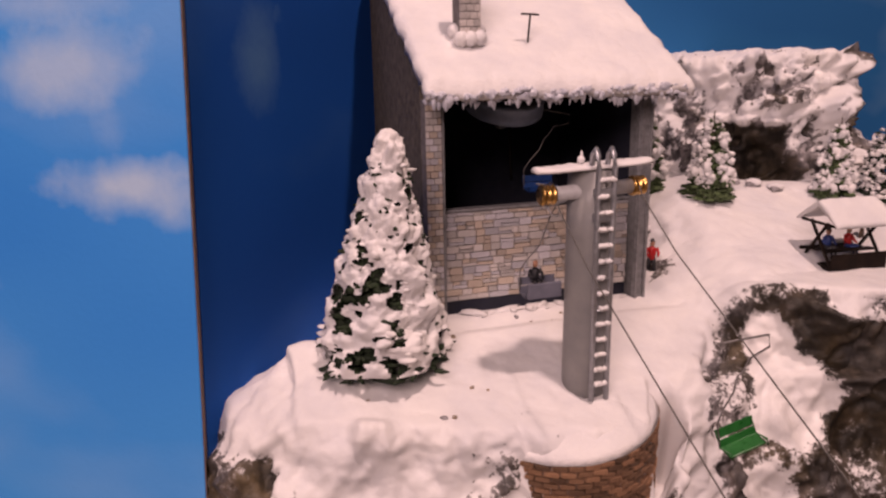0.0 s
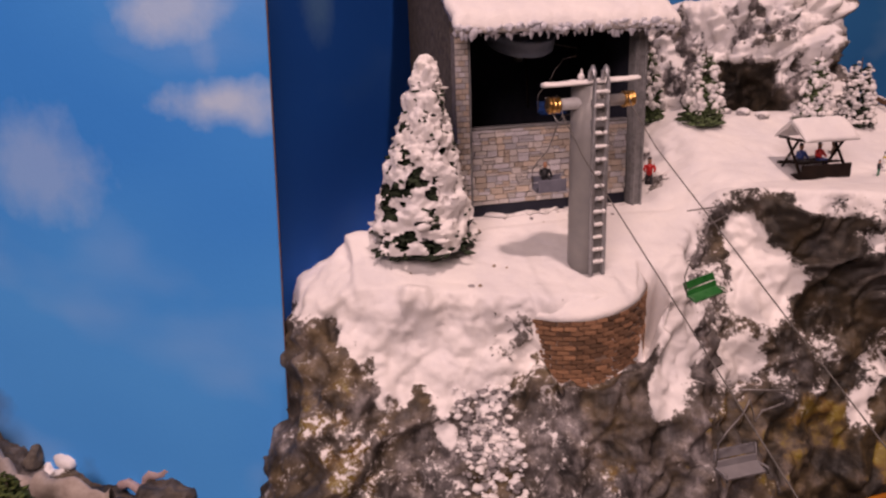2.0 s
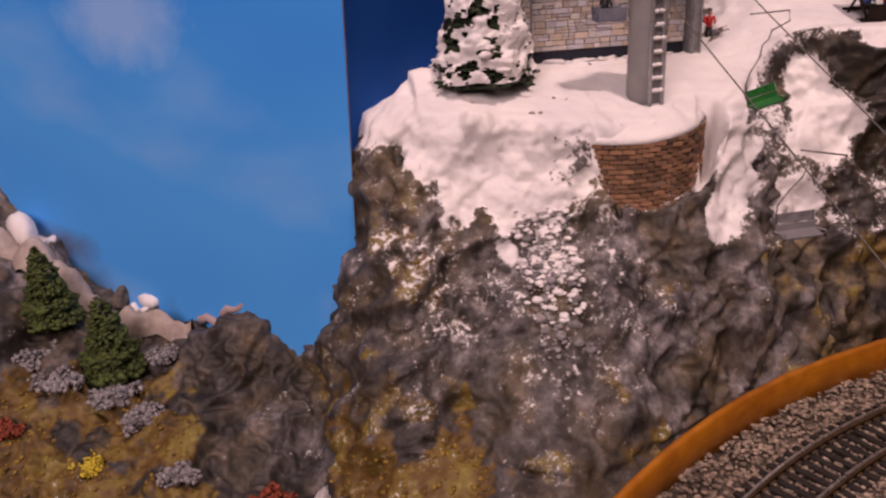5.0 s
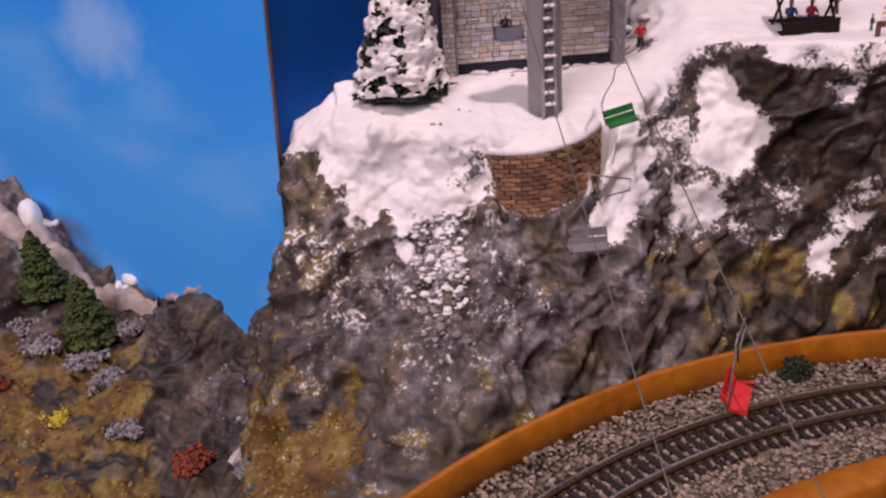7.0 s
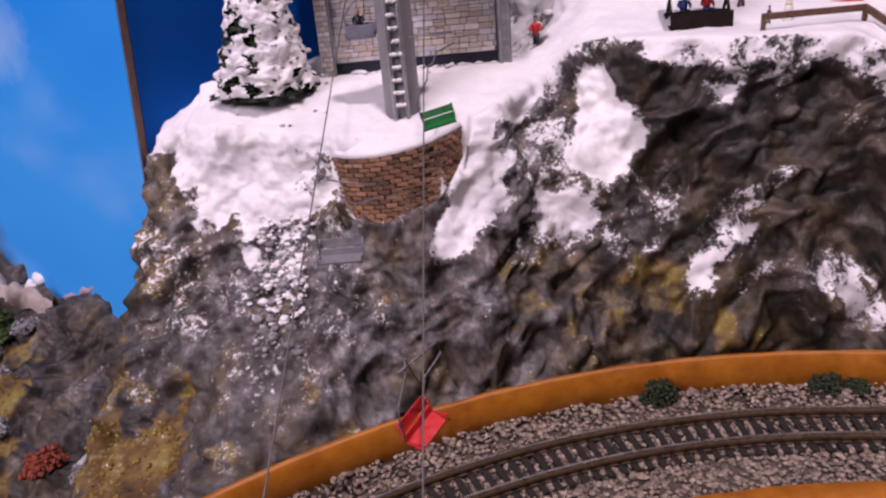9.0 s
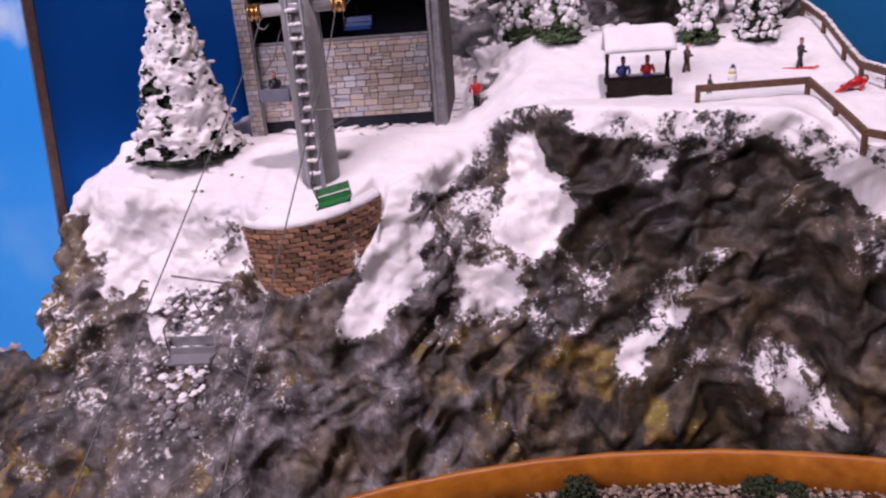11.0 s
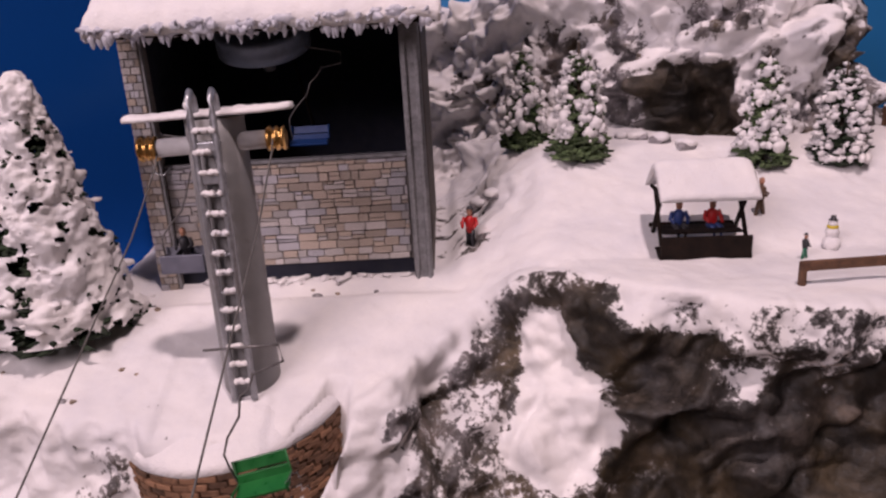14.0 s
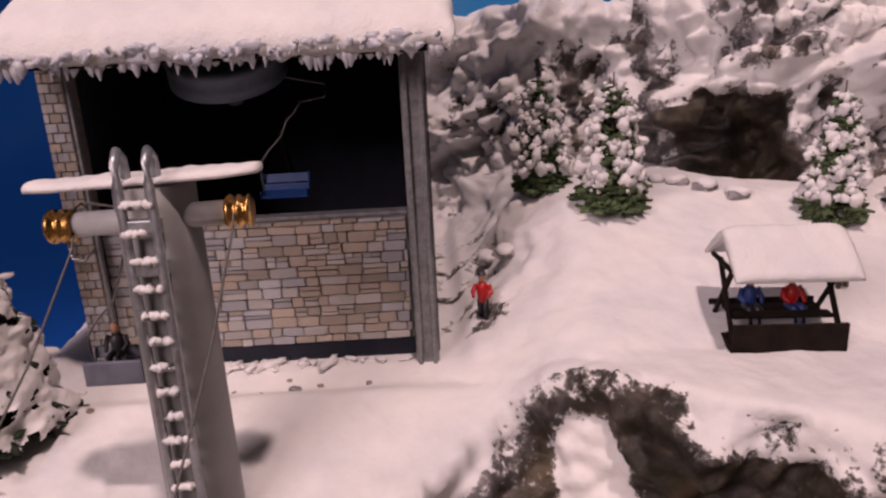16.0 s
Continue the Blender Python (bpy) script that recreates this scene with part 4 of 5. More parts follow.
for px, sgn in ((-0.0260, -1), (0.0240, 1)):
    prof = [(0.0022, -0.0042), (0.0056, -0.0040), (0.0060, -0.0032), (0.0060, -0.0024), (0.0046, -0.0016), (0.0046, -0.0004), (0.0058, 0.0002), (0.0058, 0.0010), (0.0046, 0.0018), (0.0050, 0.0030), (0.0058, 0.0036), (0.0056, 0.0044), (0.0022, 0.0046)]
    prof = [(r * 0.84, h * 0.82) for r, h in prof]
    part("pulley", lathe(prof, "X", 28, m=pose(px, AY + 0.001 * sgn, AZ + 0.0006 * sgn)), BRASS, tower, "grooved bright brass pulley")
part("wire_loop", tube([(-0.0260, AY, AZ - 0.005), (-0.0240, AY - 0.003, AZ - 0.010), (-0.0210, AY - 0.003, AZ - 0.011), (-0.0185, AY, AZ - 0.008)], 0.0004, 6), STEEL, tower)

CABLES = {"left": (0.0326, 0.025, 0.0758, 0.510), "right": (0.0778, 0.015, 0.0783, 0.520)}


def cable_x(side, py):
    return CABLES[side][0] + CABLES[side][1] * (py + 0.073)


def cable_z(side, py):
    return CABLES[side][2] + CABLES[side][3] * (py + 0.073)


for side in CABLES:
    top = cable_z(side, -0.073)
    pts = [(cable_x(side, -0.0668), -0.0668, 0.0862), (cable_x(side, -0.07), -0.0700, 0.0885), (cable_x(side, -0.0735), -0.0735, 0.0880), (cable_x(side, -0.08), -0.0800, top + 0.0015)]
    pts += [(cable_x(side, yy), yy, cable_z(side, yy)) for yy in (-0.11, -0.15, -0.25, -0.40, -0.635)]
    tagged(part("lift_cable", tube(pts, 0.00034, 6), CABLE), "thin dark steel cable running down from the tower pulley", "cable", "lift cables")


def lift_chair(seat_mat, label, place, side, reach, lean=0.0, turn=0.0, w=0.0195):
    """A two-seat chair: slatted back and seat, hung by a bent rod from the cable."""
    ob = thing("chairlift_chair", label, "lift chair", pose(*place, 0, lean, turn), "chairs on the lift")
    part("seat", box(w, 0.0075, 0.0011, (0, -0.0030, -0.0032), 0.0003, pose(0, 0, 0, 12, 0, 0)), seat_mat, ob, "moulded plastic seat")
    back = part("backrest", box(w, 0.0011, 0.0040, (0, 0.0022, 0.0028), 0.0003, pose(0, 0, 0, -14, 0, 0)), seat_mat, ob)
    part("backrest_slat", box(w, 0.0011, 0.0028, (0, 0.0012, -0.0012), 0.0003, pose(0, 0, 0, -8, 0, 0)), seat_mat, back)
    for sx in (-0.5, 0.5):
        part("side_frame", tube([(sx * w, -0.0068, -0.0048), (sx * w, -0.0066, -0.0020), (sx * w, 0.0006, -0.0030), (sx * w, 0.0024, 0.0046)], 0.0005, 6), seat_mat, ob)
    top = reach
    pts = [(-0.5 * w, 0.001, -0.004), (-0.52 * w, 0.000, 0.004), (-0.52 * w, 0, 0.009), (-0.0060, 0, 0.0145), (0.0002, 0, 0.0205), (0.0030, 0, 0.0270), (0.0066, 0, top - 0.016), (0.0090, 0, top - 0.0125), (0.0096, 0, top - 0.0110)]
    rod = part("hanger", tube(pts, 0.0004, 6), WIRE, ob, "bent dark wire hanger")
    pts = [(0.0092, 0, top - 0.0118), (0.0200, 0, top - 0.0100), (0.0204, 0, top - 0.0045), (0.0100, 0, top - 0.0024), (-0.0020, 0, top)]
    part("grip", tube(pts, 0.00045, 6), WIRE, rod, "square wire cable grip")
    return ob


lift_chair(GREEN, "green plastic two-seat lift chair on a bent wire hanger", (0.0803, -0.1565, -0.0098), "right", cable_z("right", -0.1565) + 0.0098, -13, 0, 0.0178)
lift_chair(RED, "red plastic two-seat lift chair on a bent wire hanger", (0.0700, -0.3370, -0.0840), "right", cable_z("right", -0.3370) + 0.0840, -14, 55, 0.0160)
lift_chair(DULL, "dull grey two-seat lift chair on a bent wire hanger", (0.0347, -0.2525, -0.0480), "left", cable_z("left", -0.2525) + 0.0480, 0)
near = lift_chair(SLATE, "slate-blue lift chair arriving beside the tower with a dark figure", (0.0315, -0.0600, 0.0338), "left", 0.0527, 0)
part("rear_panel", box(0.0185, 0.0014, 0.0080, (0, -0.0078, -0.0006), 0.0004), SLATE, near, "flat slate-blue panel")
lift_chair(BLUE, "blue plastic lift chair hanging inside the dark station", (0.0725, 0.0300, 0.0715), "right", 0.046, 0)

# ---------------------------------------------------------------- round brick retaining wall
WX, WY, WR, WTOP = 0.0447, -0.0645, 0.0488, -0.0392
wall = thing("retaining_wall", "round red-brown brick retaining wall with a snowy top", "wall")
core = [(WR - 0.0014, -0.125), (WR - 0.0012, WTOP)]


def bowed(px, py, pz):
    """The wall's top rises towards its high end."""
    d = px - WX
    return (px, py, pz + 0.1024 * d + 1.36 * d * d)


drum = lathe([(0.004, -0.126)] + core + [(0.004, WTOP + 0.0005)], sides=72, m=pose(WX, WY, 0))
for vert in drum.verts:
    vert.co = bowed(*vert.co)
part("core", drum, BRICK_JOINT, wall, "dark mortar core")
v, f = [], []
NR, NA = 22, 96
for i in range(NR):
    r = (WR + 0.0008) * (i / (NR - 1))
    for j in range(NA):
        a = 2 * math.pi * j / NA
        px, py = WX + r * math.cos(a), WY + r * math.sin(a)
        t = r / WR
        zt = WTOP + 0.0030 + 0.0145 * (1 - t ** 2.0) + 0.0012 * noise.noise((px * 60, py * 60, 1)) - 0.0022 * max(0, t - 0.94) / 0.06
        v.append((px, py, zt))
for i in range(NR - 1):
    for j in range(NA):
        a, b = i * NA + j, i * NA + (j + 1) % NA
        f.append((a, b, b + NA, a + NA))
last = (NR - 1) * NA
base = len(v)
for j in range(NA):
    a = 2 * math.pi * j / NA
    v.append((WX + (WR - 0.0002) * math.cos(a), WY + (WR - 0.0002) * math.sin(a), WTOP - 0.0004))
for j in range(NA):
    f.append((last + j, last + (j + 1) % NA, base + (j + 1) % NA, base + j))
part("snow_cover", mesh_of("snow_cover", [bowed(*p) for p in v], [q[::-1] for q in f]), SNOW, wall, "smooth domed snow cover")

# ---------------------------------------------------------------- snowy trees
def snowy_fir(name, label, at, height, radius, seed, lumps, lump, needles, mat, skirt=0.12, bare=0.16, power=0.85, lean=(0.0, 0.0), tall=0.6, blunt=0.07, group="snow-laden trees"):
    ob = thing(name, label, "tree", pose(*at), group)
    rs = np.random.RandomState(seed)
    part("trunk", tube([(0, 0, -0.004), (lean[0] * 0.4, lean[1] * 0.4, height * 0.5), (lean[0], lean[1], height * 0.96)], [radius * 0.11, radius * 0.07, radius * 0.02], 8), BARK, ob)

    def shell(n, h0, scale):
        h = h0 + (0.985 - h0) * (1 - np.sqrt(1 - rs.rand(n) * 0.985))
        a = rs.rand(n) * 6.2832
        tier = 1 + 0.10 * np.sin(h * 42 + 2.5 * np.sin(a * 3 + seed)) + 0.10 * np.sin(a * 5 + h * 17)
        r = radius * ((1 - h) ** power * (1 - blunt) + blunt) * tier * scale
        return h, a, np.stack([r * np.cos(a) + lean[0] * h, r * np.sin(a) + lean[1] * h, h * height], axis=1)

    h, a, c = shell(needles, 0.02, 0.66 + 0.22 * rs.rand(needles))
    s = lump * (0.8 + 0.6 * rs.rand(needles)) * (1.15 - 0.5 * h)
    c[:, :2] *= (1.0 + 0.30 * rs.rand(needles) * np.clip(1 - h / 0.16, 0, 1))[:, None]
    part("crown", clumps("crown", c, np.stack([s * 0.85, s * 0.26, s * 0.26], axis=1), 1, seed, 0.6), mat, ob, "dark green needle crown")
    # the merged mass of snow: a lumpy skin with torn holes
    nu, nv = (150, 210) if height > 0.1 else (84, 110)
    aa, hh = np.meshgrid(np.linspace(0, 6.2832, nu, endpoint=False), skirt + (1.0 - skirt) * np.linspace(0, 1, nv), indexing="ij")
    tier = 1 + 0.10 * np.sin(hh * 42 + 2.5 * np.sin(aa * 3 + seed)) + 0.10 * np.sin(aa * 5 + hh * 17)
    rad = radius * ((1 - hh) ** power * (1 - blunt) + blunt) * (0.55 + 0.45 * tier) * 1.05 * np.minimum(1, np.sqrt((1 - hh) * 26))
    Q = np.stack([rad * np.cos(aa), rad * np.sin(aa), hh * height], axis=-1)
    Q0 = Q + np.array([seed * 0.37, 0, 0])
    puff = np.abs(fbm(Q0, 0.40 / lump, 3, seed + 3)) * 2.4 - 0.35 + 0.7 * fbm(Q0, 1.1 / lump, 2, seed + 4)
    grow = lump * 0.52 * puff
    Q[..., 0] += grow * np.cos(aa) + lean[0] * hh
    Q[..., 1] += grow * np.sin(aa) + lean[1] * hh
    Q[..., 2] += grow * 0.6 - 0.3 * lump
    hole = 1.9 * fbm(Q0 * np.array([1, 1, 1.35]), 0.52 / lump, 3, seed + 6) + 0.30 * fbm(Q0, 0.10 / lump, 2, seed + 8) + 0.30 * puff
    open_at = -0.80 + bare * 1.9 * (1 - hh) ** 0.7 + 1.6 * np.clip(0.16 - hh, 0, 1)
    solid = (hole > open_at) | (hh > 0.86)
    ids = np.arange(nu * nv).reshape(nu, nv)
    qf = np.stack([ids[:, :-1], np.roll(ids, -1, 0)[:, :-1], np.roll(ids, -1, 0)[:, 1:], ids[:, 1:]], axis=-1)
    ok = solid[:, :-1] & np.roll(solid, -1, 0)[:, :-1] & np.roll(solid, -1, 0)[:, 1:] & solid[:, 1:]
    if height > 0.1:
        part("snow_mass", mesh_of("snow_mass", Q.reshape(-1, 3), [tuple(int(i) for i in q) for q in qf[ok]]), SNOW, ob, "merged mass of snow over the branches")
    lumps = int(lumps * (0.05 if height > 0.1 else 1.7))
    h, a, c = shell(lumps, skirt, 0.80 + 0.34 * rs.rand(lumps))
    gap = 1.8 * fbm(np.stack([np.cos(a) * 1.5, np.sin(a) * 1.5, h * height * 60], axis=1), 1.7, 3, seed)
    keep = gap > -0.75 + bare * 2.6 * (1 - h) + 0.5 * np.clip(0.22 - h, 0, 1)
    c, h = c[keep], h[keep]
    n = len(c)
    s = lump * (0.28 + 0.62 * rs.rand(n) ** 1.7) * (1.15 - 0.35 * h) * (1.0 if height > 0.1 else 0.95)
    c[:, 2] += s * 0.35
    part("snow", clumps("snow", c, np.stack([s * (0.9 + 0.5 * rs.rand(n)), s * 0.75, s * tall * (0.6 + 0.7 * rs.rand(n))], axis=1), 2, seed + 1, 0.22 if height > 0.1 else 0.34), SNOW, ob, "thick lumps of snow on the branches")
    return ob


def planted(px, py, sink=0.002):
    return (px, py, rest(px, py) - sink)


snowy_fir("snowy_fir", "tall narrow snow-covered fir beside the station", (-0.0455, -0.0300, rest(-0.0455, -0.03) - 0.003), 0.1245, 0.0350, 11, 2100, 0.0044, 2800, NEEDLES, 0.05, 0.20, 1.0, (0.0070, -0.0080), 0.55, 0.14)
snowy_fir("snowy_pine", "bushy snow-laden pine with green lower twigs", planted(0.221, 0.056), 0.067, 0.0160, 23, 250, 0.0040, 700, NEEDLES_MIX, 0.16, 0.26, 0.7, tall=0.95)
snowy_fir("snowy_pine", "slim snow-laden pine against the rock face", planted(0.195, 0.100), 0.068, 0.0145, 29, 220, 0.0040, 640, NEEDLES_MIX, 0.16, 0.26, 0.7, tall=0.95)
snowy_fir("snowy_pine", "pointed snow-laden pine behind the shelter", planted(0.320, 0.040), 0.066, 0.0135, 37, 220, 0.0038, 640, NEEDLES_MIX, 0.14, 0.26, 0.8, tall=0.95)
snowy_fir("snowy_pine", "rounded snow-laden pine below the cliff end", planted(0.361, 0.038), 0.060, 0.0140, 41, 300, 0.0034, 500, NEEDLES, 0.04, 0.12, 0.5, tall=0.8)

# ---------------------------------------------------------------- picnic shelter
SX, SY = 0.2620, -0.0280
sz = rest(SX, SY - 0.012) - 0.001
hut = thing("picnic_shelter", "dark wooden picnic shelter with a thick snowy roof", "shelter", pose(SX, SY, sz, 0, 0, -5))
part("base_frame", box(0.0410, 0.0300, 0.0030, (0, 0, 0.0015), 0.0005), DARK_WOOD, hut)
part("front_board", box(0.0405, 0.0015, 0.0098, (0, -0.0145, 0.0064), 0.0003), DARK_WOOD, hut)
part("rear_board", box(0.0405, 0.0015, 0.0090, (0, 0.0145, 0.0060), 0.0003), DARK_WOOD, hut)
part("table_top", box(0.0360, 0.0060, 0.0011, (0, -0.0050, 0.0112), 0.0003), DARK_WOOD, hut)
part("bench", box(0.0350, 0.0060, 0.0012, (0, 0.0050, 0.0104), 0.0003), DARK_WOOD, hut)
for sx in (-0.0192, 0.0192):
    for y0, y1 in ((-0.0135, 0.0075), (0.0135, -0.0075)):
        part("post", tube([(sx, y0, 0.002), (sx, y1, 0.0300)], 0.0011, 6), DARK_WOOD, hut)
    part("tie_beam", tube([(sx, -0.0160, 0.0290), (sx, 0.0160, 0.0290)], 0.0010, 6), DARK_WOOD, hut)
part("eave_beam", tube([(-0.0218, -0.0165, 0.0300), (0.0218, -0.0165, 0.0300)], 0.0008, 6), DARK_WOOD, hut)
v, f = [], []
for i in range(40):
    for j in range(26):
        px, t = -0.0218 + 0.0436 * i / 39, -1 + 2 * j / 25
        pz = 0.0445 - 0.0135 * abs(t) ** 1.25 + 0.0008 * noise.noise((px * 120, t * 3, 2)) - 0.0016 * math.exp(-min(i, 39 - i) / 1.5)
        v.append((px + 0.0006 * noise.noise((t * 8, i, 0)), 0.0185 * t, pz))
n0 = len(v)
v += [(a, b, 0.0405 - 0.0115 * abs(b / 0.0185) - 0.0005) for a, b, _ in v]
for i in range(39):
    for j in range(25):
        a = i * 26 + j
        f += [(a, a + 26, a + 27, a + 1), (n0 + a, n0 + a + 1, n0 + a + 27, n0 + a + 26)]
ring = [i * 26 for i in range(40)] + [39 * 26 + j for j in range(1, 26)] + [i * 26 + 25 for i in range(38, -1, -1)] + [j for j in range(24, 0, -1)]
f += [(a, n0 + a, n0 + b, b) for a, b in zip(ring, ring[1:] + ring[:1])]
part("roof_snow", mesh_of("roof_snow", v, f), SNOW, hut, "thick rounded roof of snow")

# ---------------------------------------------------------------- little painted figures (plain shapes)
PAINT = {
    "red": RED, "blue": plain("blue_paint", (0.01, 0.03, 0.14), (0.02, 0.05, 0.2), 0.5, 200.0, relief=0),
    "dark": plain("dark_paint", (0.012, 0.012, 0.016), (0.03, 0.03, 0.035), 0.5, 200.0, relief=0),
    "skin": plain("flesh_paint", (0.40, 0.19, 0.11), (0.5, 0.25, 0.16), 0.6, 200.0, relief=0),
    "brown": plain("brown_paint", (0.10, 0.06, 0.035), (0.17, 0.10, 0.06), 0.6, 200.0, relief=0),
    "green": plain("teal_paint", (0.02, 0.14, 0.08), (0.04, 0.2, 0.12), 0.6, 200.0, relief=0),
}


def figurine(label, at, coat, legs, seated=False, hat=True, turn=0.0, scale=1.0, skis=None, stride=0.0016, flat=False):
    bm = bmesh.new()
    marks = []

    def add(points, radii, paint):
        n0 = len(bm.faces)
        tube(points, radii, 8, bm)
        marks.append((n0, paint))

    hip = 0.0065 if seated else 0.0088
    for s, k in ((-1, 1), (1, -1)):
        if seated:
            add([(s * 0.0013, 0.0, hip), (s * 0.0014, -0.0048, hip + 0.0002), (s * 0.0014, -0.0054, 0.0008)], [0.0014, 0.0012, 0.0009], legs)
        else:
            add([(s * 0.0014, k * stride, 0.0002), (s * 0.0013, k * stride * 0.6, 0.0040), (s * 0.0010, 0, hip)], [0.0009, 0.0011, 0.0013], legs)
        add([(s * 0.0024, 0, hip + 0.0058), (s * 0.0036, -0.0008, hip + 0.0030), (s * 0.0026, -0.0034, hip + 0.0018)], [0.0010, 0.0009, 0.0006], coat)
    add([(0, 0, hip - 0.0010), (0, 0, hip + 0.0020), (0, 0, hip + 0.0052), (0, 0, hip + 0.0068)], [0.0018, 0.0021, 0.0025, 0.0010], coat)
    add([(0, 0, hip + 0.0066), (0, -0.0002, hip + 0.0080), (0, -0.0002, hip + 0.0098), (0, 0, hip + 0.0104)], [0.0007, 0.0013, 0.0013, 0.0006], "skin")
    if hat:
        add([(0, 0, hip + 0.0098), (0, 0, hip + 0.0100), (0, 0, hip + 0.0112)], [0.0019, 0.0013, 0.0009], "dark")
    if skis:
        for s in (-0.0016, 0.0016):
            add([(s, 0.011, 0.0003), (s, -0.009, 0.0003), (s, -0.0115, 0.0012)], [0.0007, 0.0007, 0.0004], skis)
    me = bpy.data.meshes.new("figurine")
    bm.faces.ensure_lookup_table()
    order = []
    for i, (n0, paint) in enumerate(marks):
        if paint not in order:
            order.append(paint)
        end = marks[i + 1][0] if i + 1 < len(marks) else len(bm.faces)
        for q in range(n0, end):
            bm.faces[q].material_index = order.index(paint)
    bm.to_mesh(me)
    bm.free()
    for paint in order:
        me.materials.append(PAINT[paint])
    ob = new("figurine", me)
    ob.matrix_basis = pose(*at, 80 if flat else 0, 0, turn) @ Matrix.Diagonal((scale, scale, scale, 1))
    return tagged(ob, label, "figurine", "little figures")


figurine("small painted hiker figure in a red jacket beside the station", planted(0.1555, 0.0260, 0.0008), "red", "dark", turn=-20, scale=1.2)
hp = hut.matrix_basis
figurine("small seated figure in blue at the shelter table", hp @ Vector((-0.0085, 0.0040, 0.0040)), "blue", "dark", seated=True, scale=1.18)
figurine("small seated figure in red with a dark hat in the shelter", hp @ Vector((0.0070, 0.0040, 0.0040)), "red", "blue", seated=True, turn=8, scale=1.18)
figurine("small dark seated figure riding in the slate-blue lift chair", (0.0302, -0.0590, 0.0300), "dark", "dark", seated=True, hat=False)
figurine("small walking figure in brown below a snowy pine", planted(0.2996, -0.0070, 0.0006), "brown", "brown", turn=60, hat=False)
figurine("tiny child figure in dark jacket and green trousers", planted(0.3030, -0.0480, 0.0005), "dark", "green", turn=70, scale=0.62)
figurine("small dark skier figure on long red skis", planted(0.3720, -0.0130, 0.0002), "dark", "dark", turn=75, skis="red")
figurine("small fallen skier figure in red lying on the slope", planted(0.3700, -0.0740, -0.0020), "red", "red", turn=120, flat=True, scale=1.3)

sm = planted(0.3205, -0.0370, 0.0006)
man = thing("snowman", "small white snowman with a dark hat and yellow scarf", "snowman", pose(*sm))
part("body", clumps("body", [(0, 0, 0.0034), (0, 0, 0.0088)], [0.0040, 0.0030], 3, 5, 0.04), SNOW, man)
part("head", clumps("head", [(0, 0, 0.0130)], [0.0021], 3, 6, 0.03), SNOW, man)
part("hat", lathe([(0.0020, 0.0145), (0.0020, 0.0148), (0.0012, 0.0149), (0.0011, 0.0166)], sides=14), PAINT["dark"], man)
part("scarf", lathe([(0.0019, 0.0106), (0.0025, 0.0110), (0.0025, 0.0118), (0.0019, 0.0121)], sides=16), YELLOW, man, "yellow scarf")


# ---------------------------------------------------------------- fences
def fence(points, rail_h, drop, label, snowy):
    ob = thing("fence", label, "fence", group="ski slope fences")
    for i, p in enumerate(points):
        part("post", box(0.0026, 0.0026, rail_h + 0.004, (p[0], p[1], p[2] + rail_h / 2 - 0.002), 0.0004), RAIL_WOOD, ob)
    for a, b in zip(points, points[1:]):
        a, b = Vector(a), Vector(b)
        d = b - a
        m = Matrix.Translation((a + b) / 2 + Vector((0, 0, rail_h - 0.0018))) @ d.to_track_quat("X", "Z").to_matrix().to_4x4()
        rail = part("rail", box(d.length + 0.002, 0.0022, 0.0042, (0, 0, 0), 0.0005, m), RAIL_WOOD, ob)
        if snowy:
            n = max(6, int(d.length / 0.0022))
            rs = np.random.RandomState(n)
            c = np.array([a + d * ((i + rs.rand()) / n) for i in range(n)]) + [0, 0, rail_h + 0.0006]
            part("rail_snow", clumps("rail_snow", c, np.tile([0.0020, 0.0014, 0.0009], (n, 1)), 1, n, 0.25), SNOW, rail, "line of snow on the rail")
    return ob


def on_ground(px, py):
    return (px, py, rest(px, py))


fence([on_ground(0.2870, -0.0790), on_ground(0.3510, -0.0765), (0.3555, -0.1040, 0.0025), (0.3596, -0.1295, -0.0085), (0.3850, -0.1400, -0.0140)], 0.0100, 0, "low brown wooden fence along the cliff edge", False)
fence([on_ground(0.4100, 0.0800), on_ground(0.4070, 0.0350), on_ground(0.4040, -0.0050), on_ground(0.4015, -0.0350), on_ground(0.4000, -0.0700)], 0.0120, 0, "brown wooden fence with snow on its rail", True)

# ---------------------------------------------------------------- railway at the foot
OX, OY = 0.252, -0.650


def ring_mesh(name, r0, r1, z0, z1, a0, a1, steps, wob=0.0, round_top=0.0):
    prof = [(r0, z0), (r0, z1 - round_top), (r0 + round_top, z1), (r1 - round_top, z1), (r1, z1 - round_top), (r1, z0)]
    v, f = [], []
    for i in range(steps + 1):
        a = radians(a0 + (a1 - a0) * i / steps)
        for k, (r, zz) in enumerate(prof):
            dz = wob * noise.noise((i * 0.35, k, 4)) if 0 < k < 5 else 0
            v.append((OX + r * math.cos(a), OY + r * math.sin(a), zz + dz))
    n = len(prof)
    for i in range(steps):
        for k in range(n):
            a, b = i * n + k, i * n + (k + 1) % n
            f.append((a, a + n, b + n, b))
    f += [tuple(range(n)), tuple(range(steps * n + n - 1, steps * n - 1, -1))]
    return mesh_of(name, v, f)


A0, A1 = 168, 22
tagged(part("kerb_board", ring_mesh("kerb_board", 0.4925, 0.4975, -0.212, -0.1745, A0, A1, 170, 0.0010, 0.0014), KERB), "long curved ochre-brown wooden edging board", "edging board", "curved edging boards")
tagged(part("kerb_board", ring_mesh("kerb_board", 0.3700, 0.3895, -0.212, -0.1860, A0, A1, 170, 0.0006, 0.0020), KERB), "broad curved ochre-brown wooden edging board", "edging board", "curved edging boards")
